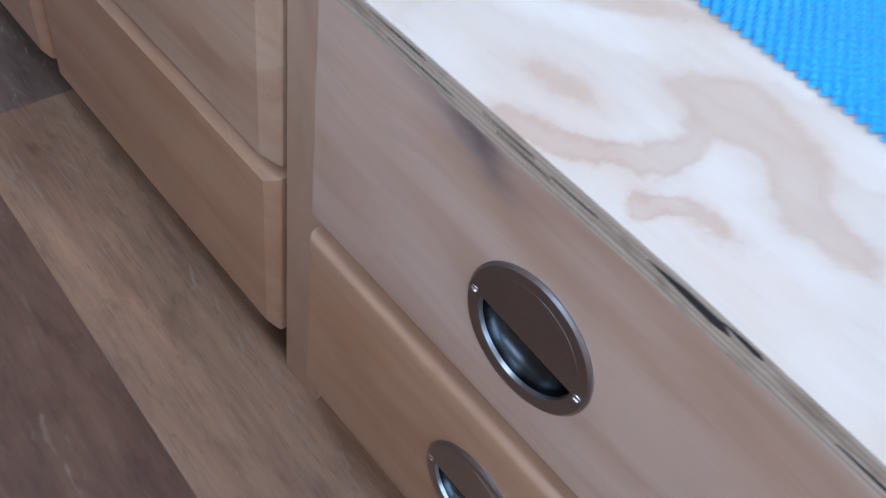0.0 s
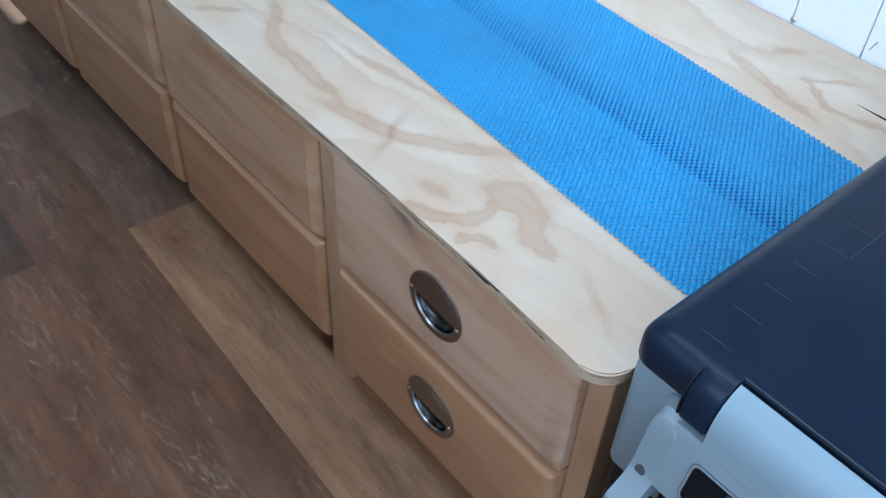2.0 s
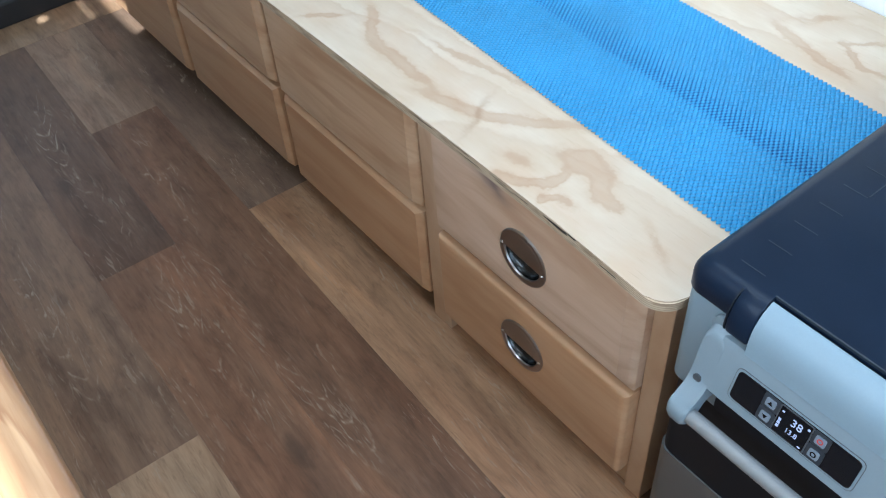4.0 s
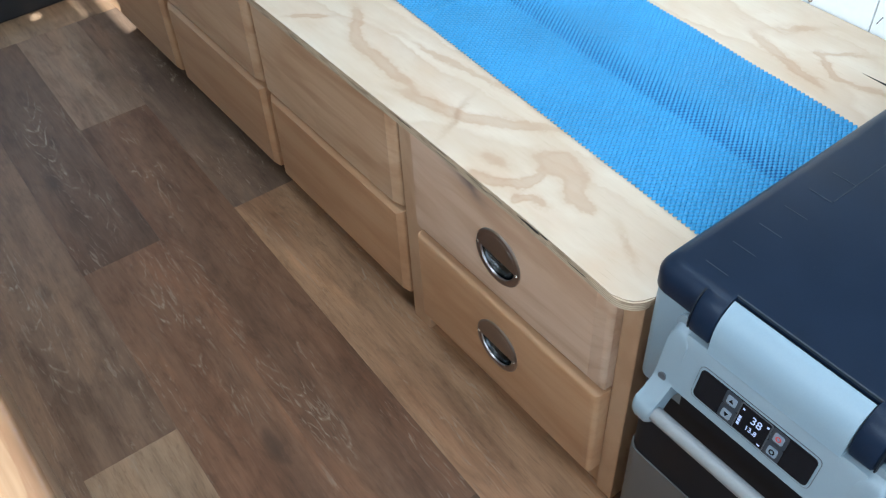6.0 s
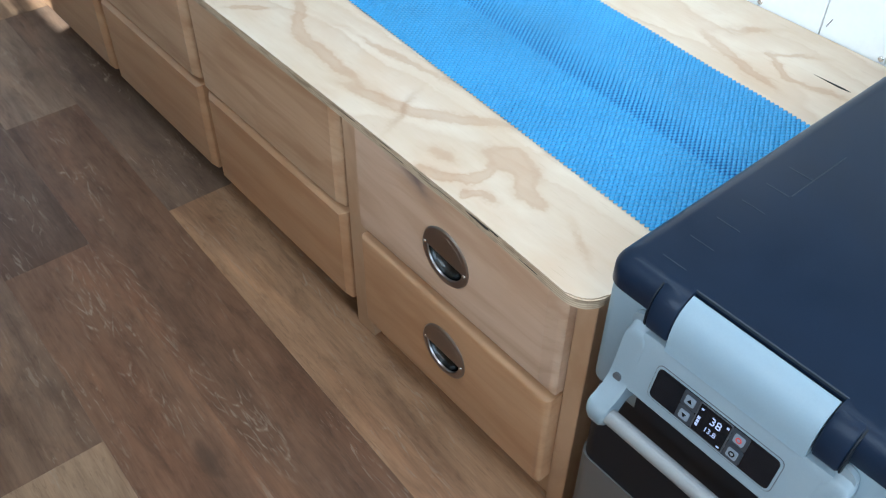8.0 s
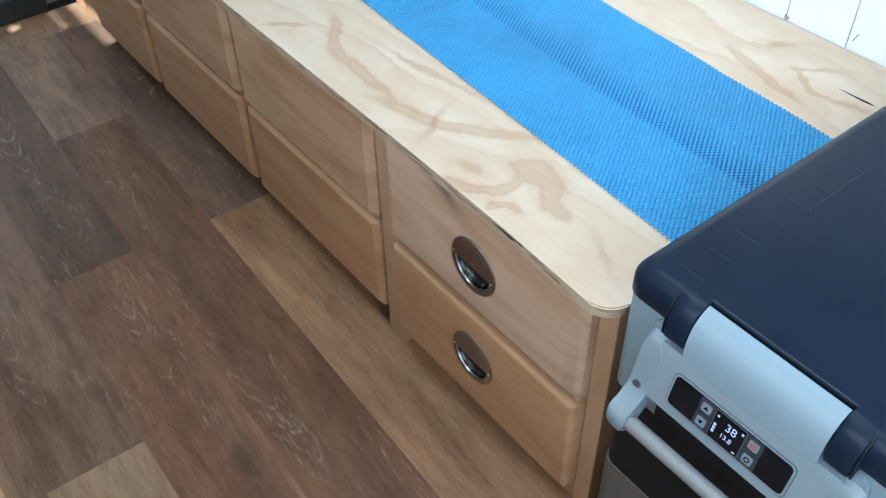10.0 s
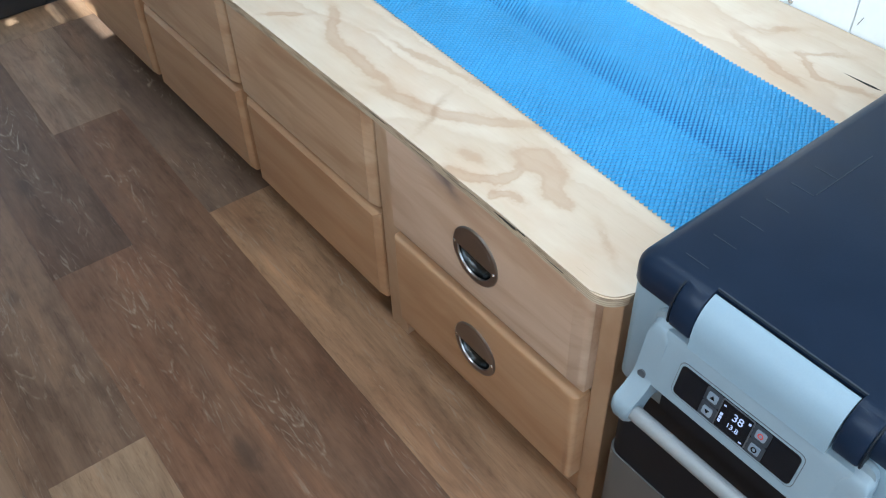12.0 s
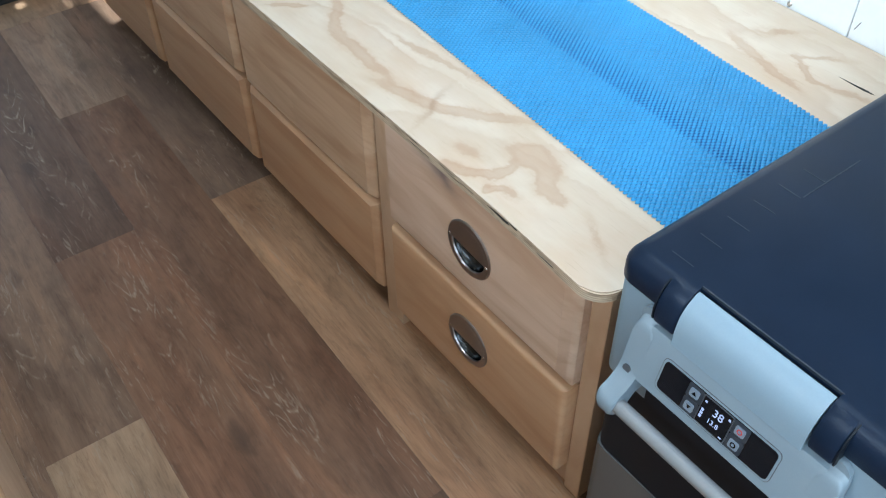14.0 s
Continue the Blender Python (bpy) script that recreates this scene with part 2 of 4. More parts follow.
def vinyl_plank():
    """Limed-oak vinyl: tone from the plank's own colour, dark smoky grain, cathedral arches and clusters picked out in pale lime."""
    m = Mat("limed_oak_vinyl", 0.40, spec=0.36)
    info = m.t.nodes.new("ShaderNodeObjectInfo")
    r = info.outputs["Random"]
    own = m.coords()
    p = m.vec("ADD", own, m.node("ShaderNodeCombineXYZ", X=m.math("MULTIPLY", r, 17.0), Y=m.math("MULTIPLY", r, 9.0), Z=m.math("MULTIPLY", r, 5.0)).outputs[0])
    broad = m.noise(m.vec("MULTIPLY", p, (2.6, 15.0, 1.0)), 1.0, 4.0, 0.6, 0.5)
    streak = m.noise(m.vec("MULTIPLY", p, (6.0, 95.0, 1.0)), 1.0, 5.0, 0.65, 0.3)
    fine = m.noise(m.vec("MULTIPLY", p, (26.0, 520.0, 1.0)), 1.0, 3.0, 0.6)
    blotch = m.noise(m.vec("MULTIPLY", p, (11.0, 26.0, 1.0)), 1.0, 5.0, 0.66, 0.5)
    tone = info.outputs["Color"]
    hue = m.noise(m.vec("MULTIPLY", p, (1.1, 11.0, 1.0)), 1.0, 2.0)
    tone = m.mix(m.ramp(hue, (0.40, 0.55), (0.52, 0.0)), tone, m.mix(1.0, tone, (0.93, 0.97, 1.00), "MULTIPLY"))
    tone = m.mix(m.ramp(hue, (0.52, 0.0), (0.64, 0.5)), tone, m.mix(1.0, tone, (1.07, 0.95, 0.89), "MULTIPLY"))
    c = m.mix(m.ramp(broad, (0.32, 0.7), (0.50, 0.0)), tone, m.mix(1.0, tone, (0.56, 0.51, 0.48), "MULTIPLY"))
    c = m.mix(m.ramp(broad, (0.53, 0.0), (0.70, 0.65)), c, m.mix(1.0, tone, (1.34, 1.28, 1.18), "MULTIPLY"))
    c = m.mix(m.ramp(blotch, (0.34, 0.6), (0.50, 0.0)), c, m.mix(1.0, c, (0.62, 0.59, 0.57), "MULTIPLY"))
    c = m.mix(m.ramp(blotch, (0.52, 0.0), (0.68, 0.35)), c, m.mix(1.0, c, (1.25, 1.25, 1.24), "MULTIPLY"))
    c = m.mix(m.math("MULTIPLY", m.ramp(streak, (0.46, 0.0), (0.66, 1.0)), 0.27), c, m.mix(1.0, c, (0.45, 0.40, 0.37), "MULTIPLY"))
    c = m.mix(m.math("MULTIPLY", m.ramp(streak, (0.30, 1.0), (0.42, 0.0)), 0.22), c, m.mix(1.0, c, (1.40, 1.36, 1.30), "MULTIPLY"))
    c = m.mix(m.math("MULTIPLY", m.ramp(fine, (0.45, 0.0), (0.7, 1.0)), 0.15), c, (0.05, 0.032, 0.022))
    # cathedral arches along a wandering heart line
    axes = m.t.nodes.new("ShaderNodeSeparateXYZ")
    m.put(axes.inputs[0], m.vec("ADD", own, m.vec("MULTIPLY", m.vec("SUBTRACT", m.node("ShaderNodeTexNoise", Vector=m.vec("MULTIPLY", p, (9.0, 28.0, 1.0)), Scale=1.0, Detail=4.0).outputs[1], (0.5, 0.5, 0.5)), (0.10, 0.022, 0.0))))
    heart = m.math("MULTIPLY_ADD", m.math("SUBTRACT", r, 0.5), 0.07, m.math("MULTIPLY", m.math("SUBTRACT", m.noise(m.vec("MULTIPLY", p, (1.6, 0.0, 0.0)), 1.0, 1.0), 0.5), 0.10))
    off = m.math("SUBTRACT", axes.outputs[1], heart)
    arch = m.math("FRACT", m.math("MULTIPLY_ADD", m.math("MULTIPLY", off, off), 1900.0, m.math("MULTIPLY", axes.outputs[0], 17.0)))
    line = m.ramp(arch, (0.0, 0.0), (0.08, 1.0), (0.14, 0.9), (0.24, 0.0), (1.0, 0.0))
    near = m.ramp(m.math("ABSOLUTE", off), (0.016, 1.0), (0.034, 0.0))
    cluster = m.ramp(m.noise(m.vec("MULTIPLY", p, (3.6, 16.0, 1.0)), 1.0, 3.0, 0.6), (0.50, 0.0), (0.60, 1.0))
    broken = m.ramp(m.noise(m.vec("MULTIPLY", p, (40.0, 130.0, 1.0)), 1.0, 4.0, 0.65), (0.44, 0.0), (0.58, 1.0))
    lime = m.math("MULTIPLY", m.math("MULTIPLY", line, near), m.math("MULTIPLY", cluster, broken))
    c = m.mix(m.math("MULTIPLY", lime, 0.8), c, (0.40, 0.32, 0.24))
    dashes = m.ramp(m.noise(m.vec("MULTIPLY", p, (20.0, 150.0, 1.0)), 1.0, 4.0, 0.65, 1.0), (0.57, 0.0), (0.63, 1.0))
    c = m.mix(m.math("MULTIPLY", m.math("MULTIPLY", dashes, m.math("MULTIPLY_ADD", cluster, 0.80, 0.12)), 0.46), c, (0.40, 0.32, 0.24))
    pores = m.ramp(m.noise(m.vec("MULTIPLY", p, (26.0, 170.0, 3.0)), 1.0, 3.0, 0.6, 1.0), (0.57, 0.0), (0.66, 1.0))
    c = m.mix(m.math("MULTIPLY", pores, 0.20), c, (0.045, 0.028, 0.02))
    knots = m.node("ShaderNodeTexVoronoi", Vector=m.vec("ADD", m.vec("MULTIPLY", p, (2.8, 7.5, 0.0)), m.vec("MULTIPLY", m.node("ShaderNodeTexNoise", Vector=p, Scale=60.0).outputs[1], (0.05, 0.05, 0.0))), Scale=1.0).outputs["Distance"]
    c = m.mix(m.ramp(knots, (0.06, 0.85), (0.16, 0.0)), c, (0.045, 0.028, 0.02))
    m.color(c)
    m.rough(m.math("MULTIPLY_ADD", streak, 0.22, 0.31))
    return m.bump(m.math("ADD", fine, m.math("MULTIPLY", streak, 0.9)), 0.3, 0.0006).m


def plain(name, color, rough, metal=0.0, spread=0.12, scale=60.0, bump=0.05, coat=0.0, dust=0.0, spec=0.5):
    """A plain painted or moulded surface with slight unevenness at two scales."""
    m = Mat(name, rough, metal, coat, spec)
    p = m.coords()
    a, b = m.noise(p, scale * 6, 3.0), m.noise(p, scale * 0.15, 3.0)
    dark, light = tuple(v * (1 - spread) for v in color), tuple(min(1, v * (1 + spread)) for v in color)
    c = m.ramp(m.math("MULTIPLY_ADD", a, 0.4, m.math("MULTIPLY", b, 0.6)), (0.35, dark), (0.65, light))
    if dust:
        spot = m.ramp(m.noise(p, scale * 2.2, 4.0, 0.7), (0.66, 0.0), (0.74, 1.0))
        c = m.mix(m.math("MULTIPLY", spot, dust), c, (0.3, 0.3, 0.3))
    m.color(c)
    m.rough(m.math("MULTIPLY_ADD", b, 0.16, rough - 0.08))
    return m.bump(a, bump, 0.0005).m


UPPER = lacquered_pine("lacquered_pine_upper", (0.62, 0.445, 0.295), (0.555, 0.375, 0.235), (0.42, 0.255, 0.145), 1.3, bold=0.3)
UPPER_MARKED = lacquered_pine("lacquered_pine_marked", (0.66, 0.50, 0.38), (0.60, 0.435, 0.315), (0.48, 0.315, 0.205), 1.3,
                              marks=(((0.212, 0.003, 0.436), (1, 0, -0.62), 0.024, 0.009, 0.95, (0.13, 0.10, 0.10)), ((0.19, 0.003, 0.44), (1, 0, -0.3), 0.06, 0.014, 0.5, (0.25, 0.19, 0.16))))
LOWER = lacquered_pine("lacquered_pine_lower", (0.57, 0.365, 0.215), (0.54, 0.33, 0.185), (0.46, 0.265, 0.14), 4.1)
FRAME = lacquered_pine("lacquered_pine_frame", (0.58, 0.42, 0.285), (0.53, 0.37, 0.24), (0.45, 0.29, 0.175), 7.7, (4.0, 1.0, 0.25))
COUNTER = lacquered_pine("counter_pine", (0.62, 0.42, 0.24), (0.55, 0.34, 0.18), (0.30, 0.14, 0.06), 2.9, (1.6, 3.2, 1.0), coat=0.5, bold=0.85)
PLY, EDGE, PLANK = rotary_ply("rotary_cut_ply"), ply_edge(), vinyl_plank()
CRACK = plain("crack", (0.03, 0.024, 0.02), 0.9)
NICKEL = plain("dark_nickel", (0.36, 0.34, 0.33), 0.3, 1.0, 0.06, 60, 0.03)
# same nickel as the plate, darkened to carry the shade of the cup
CUP = plain("cup_nickel_shaded", (0.05, 0.053, 0.055), 0.24, 1.0, 0.06, 60, 0.02)
CHROME = plain("bright_steel", (0.7, 0.69, 0.67), 0.16, 1.0, 0.05, 60, 0.02)
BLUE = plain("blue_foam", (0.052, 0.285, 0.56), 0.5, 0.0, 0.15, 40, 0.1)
# deeper blue puts the shade inside the mat's holes into the colour
BLUE_SHADE = plain("blue_gap_shade", (0.010, 0.085, 0.26), 0.75, 0.0, 0.15, 40, 0.1)
WHITE = plain("white_paint", (0.87, 0.89, 0.88), 0.45, 0.0, 0.03, 20, 0.04)
GREY = plain("light_grey_plastic", (0.225, 0.300, 0.358), 0.46, 0.0, 0.03, 80, 0.08, spec=0.4)
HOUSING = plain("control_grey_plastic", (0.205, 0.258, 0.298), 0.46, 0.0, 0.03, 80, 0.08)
GREY_LOW = plain("mid_grey_plastic", (0.125, 0.128, 0.13), 0.5, 0.0, 0.04, 80, 0.08)
LID = plain("charcoal_plastic", (0.0070, 0.0145, 0.0315), 0.36, 0.0, 0.12, 120, 0.25, dust=0.07, spec=0.18)
# paler than the lid: its ruler marks, plus edge glints put into the colour
LID_LINE = plain("line_and_glint", (0.020, 0.027, 0.040), 0.5)
BLACK = plain("black_plastic", (0.007, 0.010, 0.015), 0.5, spec=0.22)
GLOSS = plain("gloss_black", (0.006, 0.007, 0.010), 0.15, 0.0, 0.1, 60, 0.01, spec=0.25)
TUBE = plain("grey_tube", (0.22, 0.228, 0.235), 0.4, 0.0, 0.05, 60, 0.05)
WELL = plain("dark_grey_plastic", (0.07, 0.075, 0.085), 0.4)
KEY_BED = plain("key_bed_plastic", (0.028, 0.034, 0.045), 0.4)
KEY = plain("silver_key", (0.22, 0.27, 0.33), 0.35, 0.2, 0.05)
RUBBER = plain("black_rubber", (0.018, 0.018, 0.020), 0.6)
SILL = plain("cab_floor_grey", (0.22, 0.21, 0.20), 0.6, 0.0, 0.3, 30, 0.3)
ROOF = plain("ceiling_lining", (0.72, 0.70, 0.66), 0.7, 0.0, 0.04, 20, 0.1)


def glow(name, color, strength):
    m = Mat(name, 0.4)
    m.color((0.02, 0.02, 0.02))
    m.put(m.b.inputs["Emission Color"], color)
    m.b.inputs["Emission Strength"].default_value = strength
    return m.m


DIGIT, RED = glow("lit_digit", (0.62, 0.70, 1.0), 0.42), plain("red_mark", (0.55, 0.06, 0.06), 0.4)


# ---- building helpers ----
def mesh_of(name, bm, *materials, smooth=False):
    bmesh.ops.recalc_face_normals(bm, faces=bm.faces)
    if smooth:
        for e in bm.edges:
            e.smooth = len(e.link_faces) == 2 and e.calc_face_angle(0) < 0.6
    me = bpy.data.meshes.new(name)
    bm.to_mesh(me)
    bm.free()
    for m in materials:
        me.materials.append(m)
    if smooth:
        me.polygons.foreach_set("use_smooth", [True] * len(me.polygons))
    return me


def part(name, bm, material, parent, label="", smooth=False):
    ob = new(name, mesh_of(name, bm, material, smooth=smooth))
    ob.parent = parent
    return tagged(ob, label)


def thing(name, x, y, z, label, category, group="", kind=""):
    ob = new(name)
    ob.location = (x, y, z)
    ob.empty_display_size = 0.05
    return tagged(ob, label, category, group, kind)


def box(x0, x1, y0, y1, z0, z1, bevel=0.0, segments=2, pick=None):
    bm = bmesh.new()
    bmesh.ops.create_cube(bm, size=1, matrix=Matrix.LocRotScale(((x0 + x1) / 2, (y0 + y1) / 2, (z0 + z1) / 2), None, (x1 - x0, y1 - y0, z1 - z0)))
    if bevel:
        edges = [e for e in bm.edges if pick is None or pick((e.verts[0].co + e.verts[1].co) / 2)]
        bmesh.ops.bevel(bm, geom=edges, offset=bevel, segments=segments, profile=0.5, affect="EDGES")
    return bm


def sweep(profile, x0, x1):
    """A prism along x of a closed (y, z) profile."""
    bm = bmesh.new()
    a, b = ([bm.verts.new((x, y, z)) for y, z in profile] for x in (x0, x1))
    n = len(profile)
    for i in range(n):
        bm.faces.new((a[i], a[(i + 1) % n], b[(i + 1) % n], b[i]))
    bm.faces.new(a)
    bm.faces.new(b)
    return bm


def sheet(outline, z0, z1):
    """A prism upwards of a closed (x, y) outline."""
    bm = bmesh.new()
    a, b = ([bm.verts.new((x, y, z)) for x, y in outline] for z in (z0, z1))
    n = len(outline)
    for i in range(n):
        bm.faces.new((a[i], a[(i + 1) % n], b[(i + 1) % n], b[i]))
    bm.faces.new(a)
    bm.faces.new(b)
    return bm


def flowing(points, n=4):
    """A closed curve through the points (Catmull-Rom)."""
    out, k = [], len(points)
    for i in range(k):
        a, b, c, d = (Vector(points[(i + j) % k]) for j in (-1, 0, 1, 2))
        for q in range(n):
            t = q / n
            v = 0.5 * (2 * b + (c - a) * t + (2 * a - 5 * b + 4 * c - d) * t * t + (3 * b - a - 3 * c + d) * t ** 3)
            out.append((v.x, v.y))
    return out


def pillowed(profile, x0, x1, edge=0.004):
    """A prism along x of a (y, z) profile with softly rounded ends."""
    cy, cz = (sum(p[i] for p in profile) / len(profile) for i in (0, 1))
    bm = bmesh.new()
    rings = []
    for x, grow in ((x0, 0.86), (x0 + edge * 0.3, 0.94), (x0 + edge, 1.0), (x1 - edge, 1.0), (x1 - edge * 0.3, 0.94), (x1, 0.86)):
        rings.append([bm.verts.new((x, cy + (y - cy) * grow, cz + (z - cz) * grow)) for y, z in profile])
    for a, b in zip(rings, rings[1:]):
        for i in range(len(a)):
            bm.faces.new((a[i], a[(i + 1) % len(a)], b[(i + 1) % len(a)], b[i]))
    bm.faces.new(rings[0])
    bm.faces.new(rings[-1])
    return bm


def arc(cx, cy, r, a0, a1, n):
    return [(cx + r * math.cos(radians(a0 + (a1 - a0) * i / n)), cy + r * math.sin(radians(a0 + (a1 - a0) * i / n))) for i in range(n + 1)]


def joined(*bms):
    out = bms[0]
    for b in bms[1:]:
        me = bpy.data.meshes.new("tmp")
        b.to_mesh(me)
        b.free()
        out.from_mesh(me)
        bpy.data.meshes.remove(me)
    return out


def rod(a, b, r, n=16, caps=True):
    bm = bmesh.new()
    a, b = Vector(a), Vector(b)
    turn = (b - a).to_track_quat("Z", "Y").to_matrix().to_4x4()
    bmesh.ops.create_cone(bm, cap_ends=caps, segments=n, radius1=r, radius2=r, depth=(b - a).length, matrix=Matrix.Translation((a + b) / 2) @ turn)
    return bm


# ---- the room ----
WALL_N, WALL_S, ROOM_W, ROOM_E, ROOM_H = 0.637, -1.25, -2.6, 2.0, 1.95


def structure(name, bm, material, label, category):
    return tagged(new(name, mesh_of(name, bm, material)), label, category, kind="structure")


structure("subfloor", box(ROOM_W, ROOM_E, WALL_S - 0.05, WALL_N + 0.05, -0.06, -0.0035), RUBBER, "dark subfloor under the vinyl planks", "floor")
# unseen wall; gaps and bars placed to land sun on floor and counter
SUN_GAP_W, SUN_GAP_E, SUN_GAP_LOW, SUN_GAP_TOP = -1.095, -0.82, 1.490, 1.685
structure("wall_south", joined(box(ROOM_W, ROOM_E, WALL_S - 0.04, WALL_S, 0, 1.0), box(ROOM_W, 0.1, WALL_S - 0.04, WALL_S, 1.0, 1.355), box(ROOM_W, -1.115, WALL_S - 0.04, WALL_S, 1.355, 1.430), box(-1.075, 0.1, WALL_S - 0.04, WALL_S, 1.355, 1.430), box(ROOM_W, 0.1, WALL_S - 0.04, WALL_S, 1.430, SUN_GAP_LOW), box(1.6, ROOM_E, WALL_S - 0.04, WALL_S, 1.0, 1.64),
                               box(ROOM_W, SUN_GAP_W, WALL_S - 0.04, WALL_S, SUN_GAP_LOW, 1.585), box(SUN_GAP_E, 0.1, WALL_S - 0.04, WALL_S, SUN_GAP_LOW, 1.64),
                               box(ROOM_W, SUN_GAP_W, WALL_S - 0.04, WALL_S, 1.585, ROOM_H), box(SUN_GAP_E, ROOM_E, WALL_S - 0.04, WALL_S, 1.64, ROOM_H), box(SUN_GAP_W, SUN_GAP_E, WALL_S - 0.04, WALL_S, SUN_GAP_TOP, ROOM_H),
                               box(SUN_GAP_W, SUN_GAP_E, WALL_S - 0.012, WALL_S, 1.512, 1.552), box(-0.985, SUN_GAP_E, WALL_S - 0.012, WALL_S, SUN_GAP_LOW, 1.512)), WHITE,
          "unseen white painted van side wall, openings placed to shape the sunlight", "wall")
# unseen end walls and ceiling, opened where the fill lamps stand
structure("wall_west", joined(box(ROOM_W - 0.04, ROOM_W, WALL_S, WALL_N, 0, 0.98), box(ROOM_W - 0.04, ROOM_W, WALL_S, WALL_N, 1.62, ROOM_H), box(ROOM_W - 0.04, ROOM_W, WALL_S, -0.97, 0.98, 1.62), box(ROOM_W - 0.04, ROOM_W, 0.37, WALL_N, 0.98, 1.62)), WHITE, "unseen white painted cab end with an opening added for light", "wall")
structure("wall_east", joined(box(ROOM_E, ROOM_E + 0.04, WALL_S, -0.9, 0, ROOM_H), box(ROOM_E, ROOM_E + 0.04, 0.3, WALL_N, 0, ROOM_H), box(ROOM_E, ROOM_E + 0.04, -0.9, 0.3, 1.85, ROOM_H)), WHITE,
          "unseen white painted rear wall with an opening added for light", "wall")
structure("ceiling", joined(box(ROOM_W, -0.08, WALL_S - 0.04, WALL_N + 0.04, ROOM_H, ROOM_H + 0.04), box(0.58, ROOM_E, WALL_S - 0.04, WALL_N + 0.04, ROOM_H, ROOM_H + 0.04),
                            box(-0.08, 0.58, WALL_S - 0.04, -0.48, ROOM_H, ROOM_H + 0.04), box(-0.08, 0.58, 0.18, WALL_N + 0.04, ROOM_H, ROOM_H + 0.04)), ROOF,
          "unseen pale lined van ceiling with an opening added for light", "ceiling")
structure("ground", box(-60, 60, -60, 60, -0.5, -0.4), plain("dry_grass", (0.16, 0.15, 0.08), 0.9, 0, 0.3, 5, 0.3), "dry grass outside the van", "ground")

wall_north = thing("wall_north", 0, WALL_N, 0, "white painted tongue and groove board lining", "wall", kind="structure")
# unseen opening above the boards, added so the lid reflects blue sky
part("backing", joined(box(ROOM_W, ROOM_E, 0.012, 0.05, 0, 0.95), box(ROOM_W, ROOM_E, 0.012, 0.05, 1.5, ROOM_H), box(ROOM_W, -0.5, 0.012, 0.05, 0.95, 1.5), box(1.5, ROOM_E, 0.012, 0.05, 0.95, 1.5)), WHITE, wall_north)
BOARD = 0.105
for i in range(-14, 10):
    x0 = 0.3555 + i * BOARD
    part("board", box(x0 + 0.0008, x0 + BOARD - 0.0008, 0.0, 0.0125, 0.44, 0.945, 0.0016, 1, lambda c: c.y < 0.001 and abs(c.z - 0.69) < 0.1), WHITE, wall_north)

for x, z in ((0.253, 0.471), (0.454, 0.4705), (-0.09, 0.474)):
    head = bmesh.new()
    bmesh.ops.create_uvsphere(head, u_segments=14, v_segments=7, radius=0.0045, matrix=Matrix.Translation((x, -0.0005, z)) @ Matrix.Diagonal((1, 0.5, 1, 1)))
    part("screw", joined(head, box(x - 0.003, x + 0.003, -0.0032, -0.0024, z - 0.0006, z + 0.0006)), CHROME, wall_north, "small steel screw head", smooth=True)

nick = box(-0.0078, 0.0078, -0.0004, 0.002, -0.0006, 0.0006)
nick.transform(Matrix.Translation((0.3668, 0.0, 0.4870)) @ Matrix.Rotation(radians(-66), 4, "Y"))
part("nick", nick, WELL, wall_north, "short dark nick in the paint")


# ---- the drawer bench ----
BENCH_Z, FACE_Y = 0.465, 0.03
DRAWERS = ((0.080, 0.470), (-0.383, 0.0265), (-0.808, -0.4065), (-1.235, -0.838), (-1.66, -1.263))


def drawer_front(x0, x1, z0, z1, sides, y, deep, cut, pull=None):
    """A solid front with its face edges planed off: sides gives the width of the worked edge at the left, right, bottom and top, deep its fall.
    cut gives the slope as shares of both. It starts with a firm line on the face and rounds over at the outer edge; bored for a flush pull where it has one."""
    bm = bmesh.new()

    def ring(share, depth):
        l, r, b, t = (w * share for w in sides)
        return [bm.verts.new(c) for c in ((x0 + l, depth, z0 + b), (x1 - r, depth, z0 + b), (x1 - r, depth, z1 - t), (x0 + l, depth, z1 - t))]

    rings = [ring(0, FACE_Y - 0.001)]
    rings += [ring(share, y + deep * fall) for share, fall in cut]
    for a, b in zip(rings, rings[1:]):
        for i in range(4):
            bm.faces.new((a[i], a[(i + 1) % 4], b[(i + 1) % 4], b[i]))
    bm.faces.new(rings[0])
    last = rings[-1]
    if pull:
        edges = [bm.edges.get((last[i], last[(i + 1) % 4])) for i in range(4)]
        hole = [bm.verts.new((pull[0] + u, y, pull[1] + v)) for u, v in arc(0, 0, 0.0385, 0, 360, 36)[:-1]]
        back = [bm.verts.new((v.co.x, y + 0.0225, v.co.z)) for v in hole]
        edges += [bm.edges.new((hole[i], hole[(i + 1) % 36])) for i in range(36)]
        bmesh.ops.triangle_fill(bm, edges=edges, use_beauty=True, normal=(0, -1, 0))
        for i in range(36):
            bm.faces.new((hole[i], hole[(i + 1) % 36], back[(i + 1) % 36], back[i]))
        bm.faces.new(back)
    else:
        bm.faces.new(last)
    return bm


PLANED = ((0.0, 1.0), (0.06, 0.84), (0.2, 0.66), (0.45, 0.46), (0.96, 0.07), (1.0, 0.0))
ROUNDED = ((0.0, 1.0), (0.03, 0.74), (0.13, 0.5), (0.29, 0.29), (0.5, 0.13), (0.74, 0.03), (1.0, 0.0))
UNIT_Y, ROW_Y = 0.003, 0.012


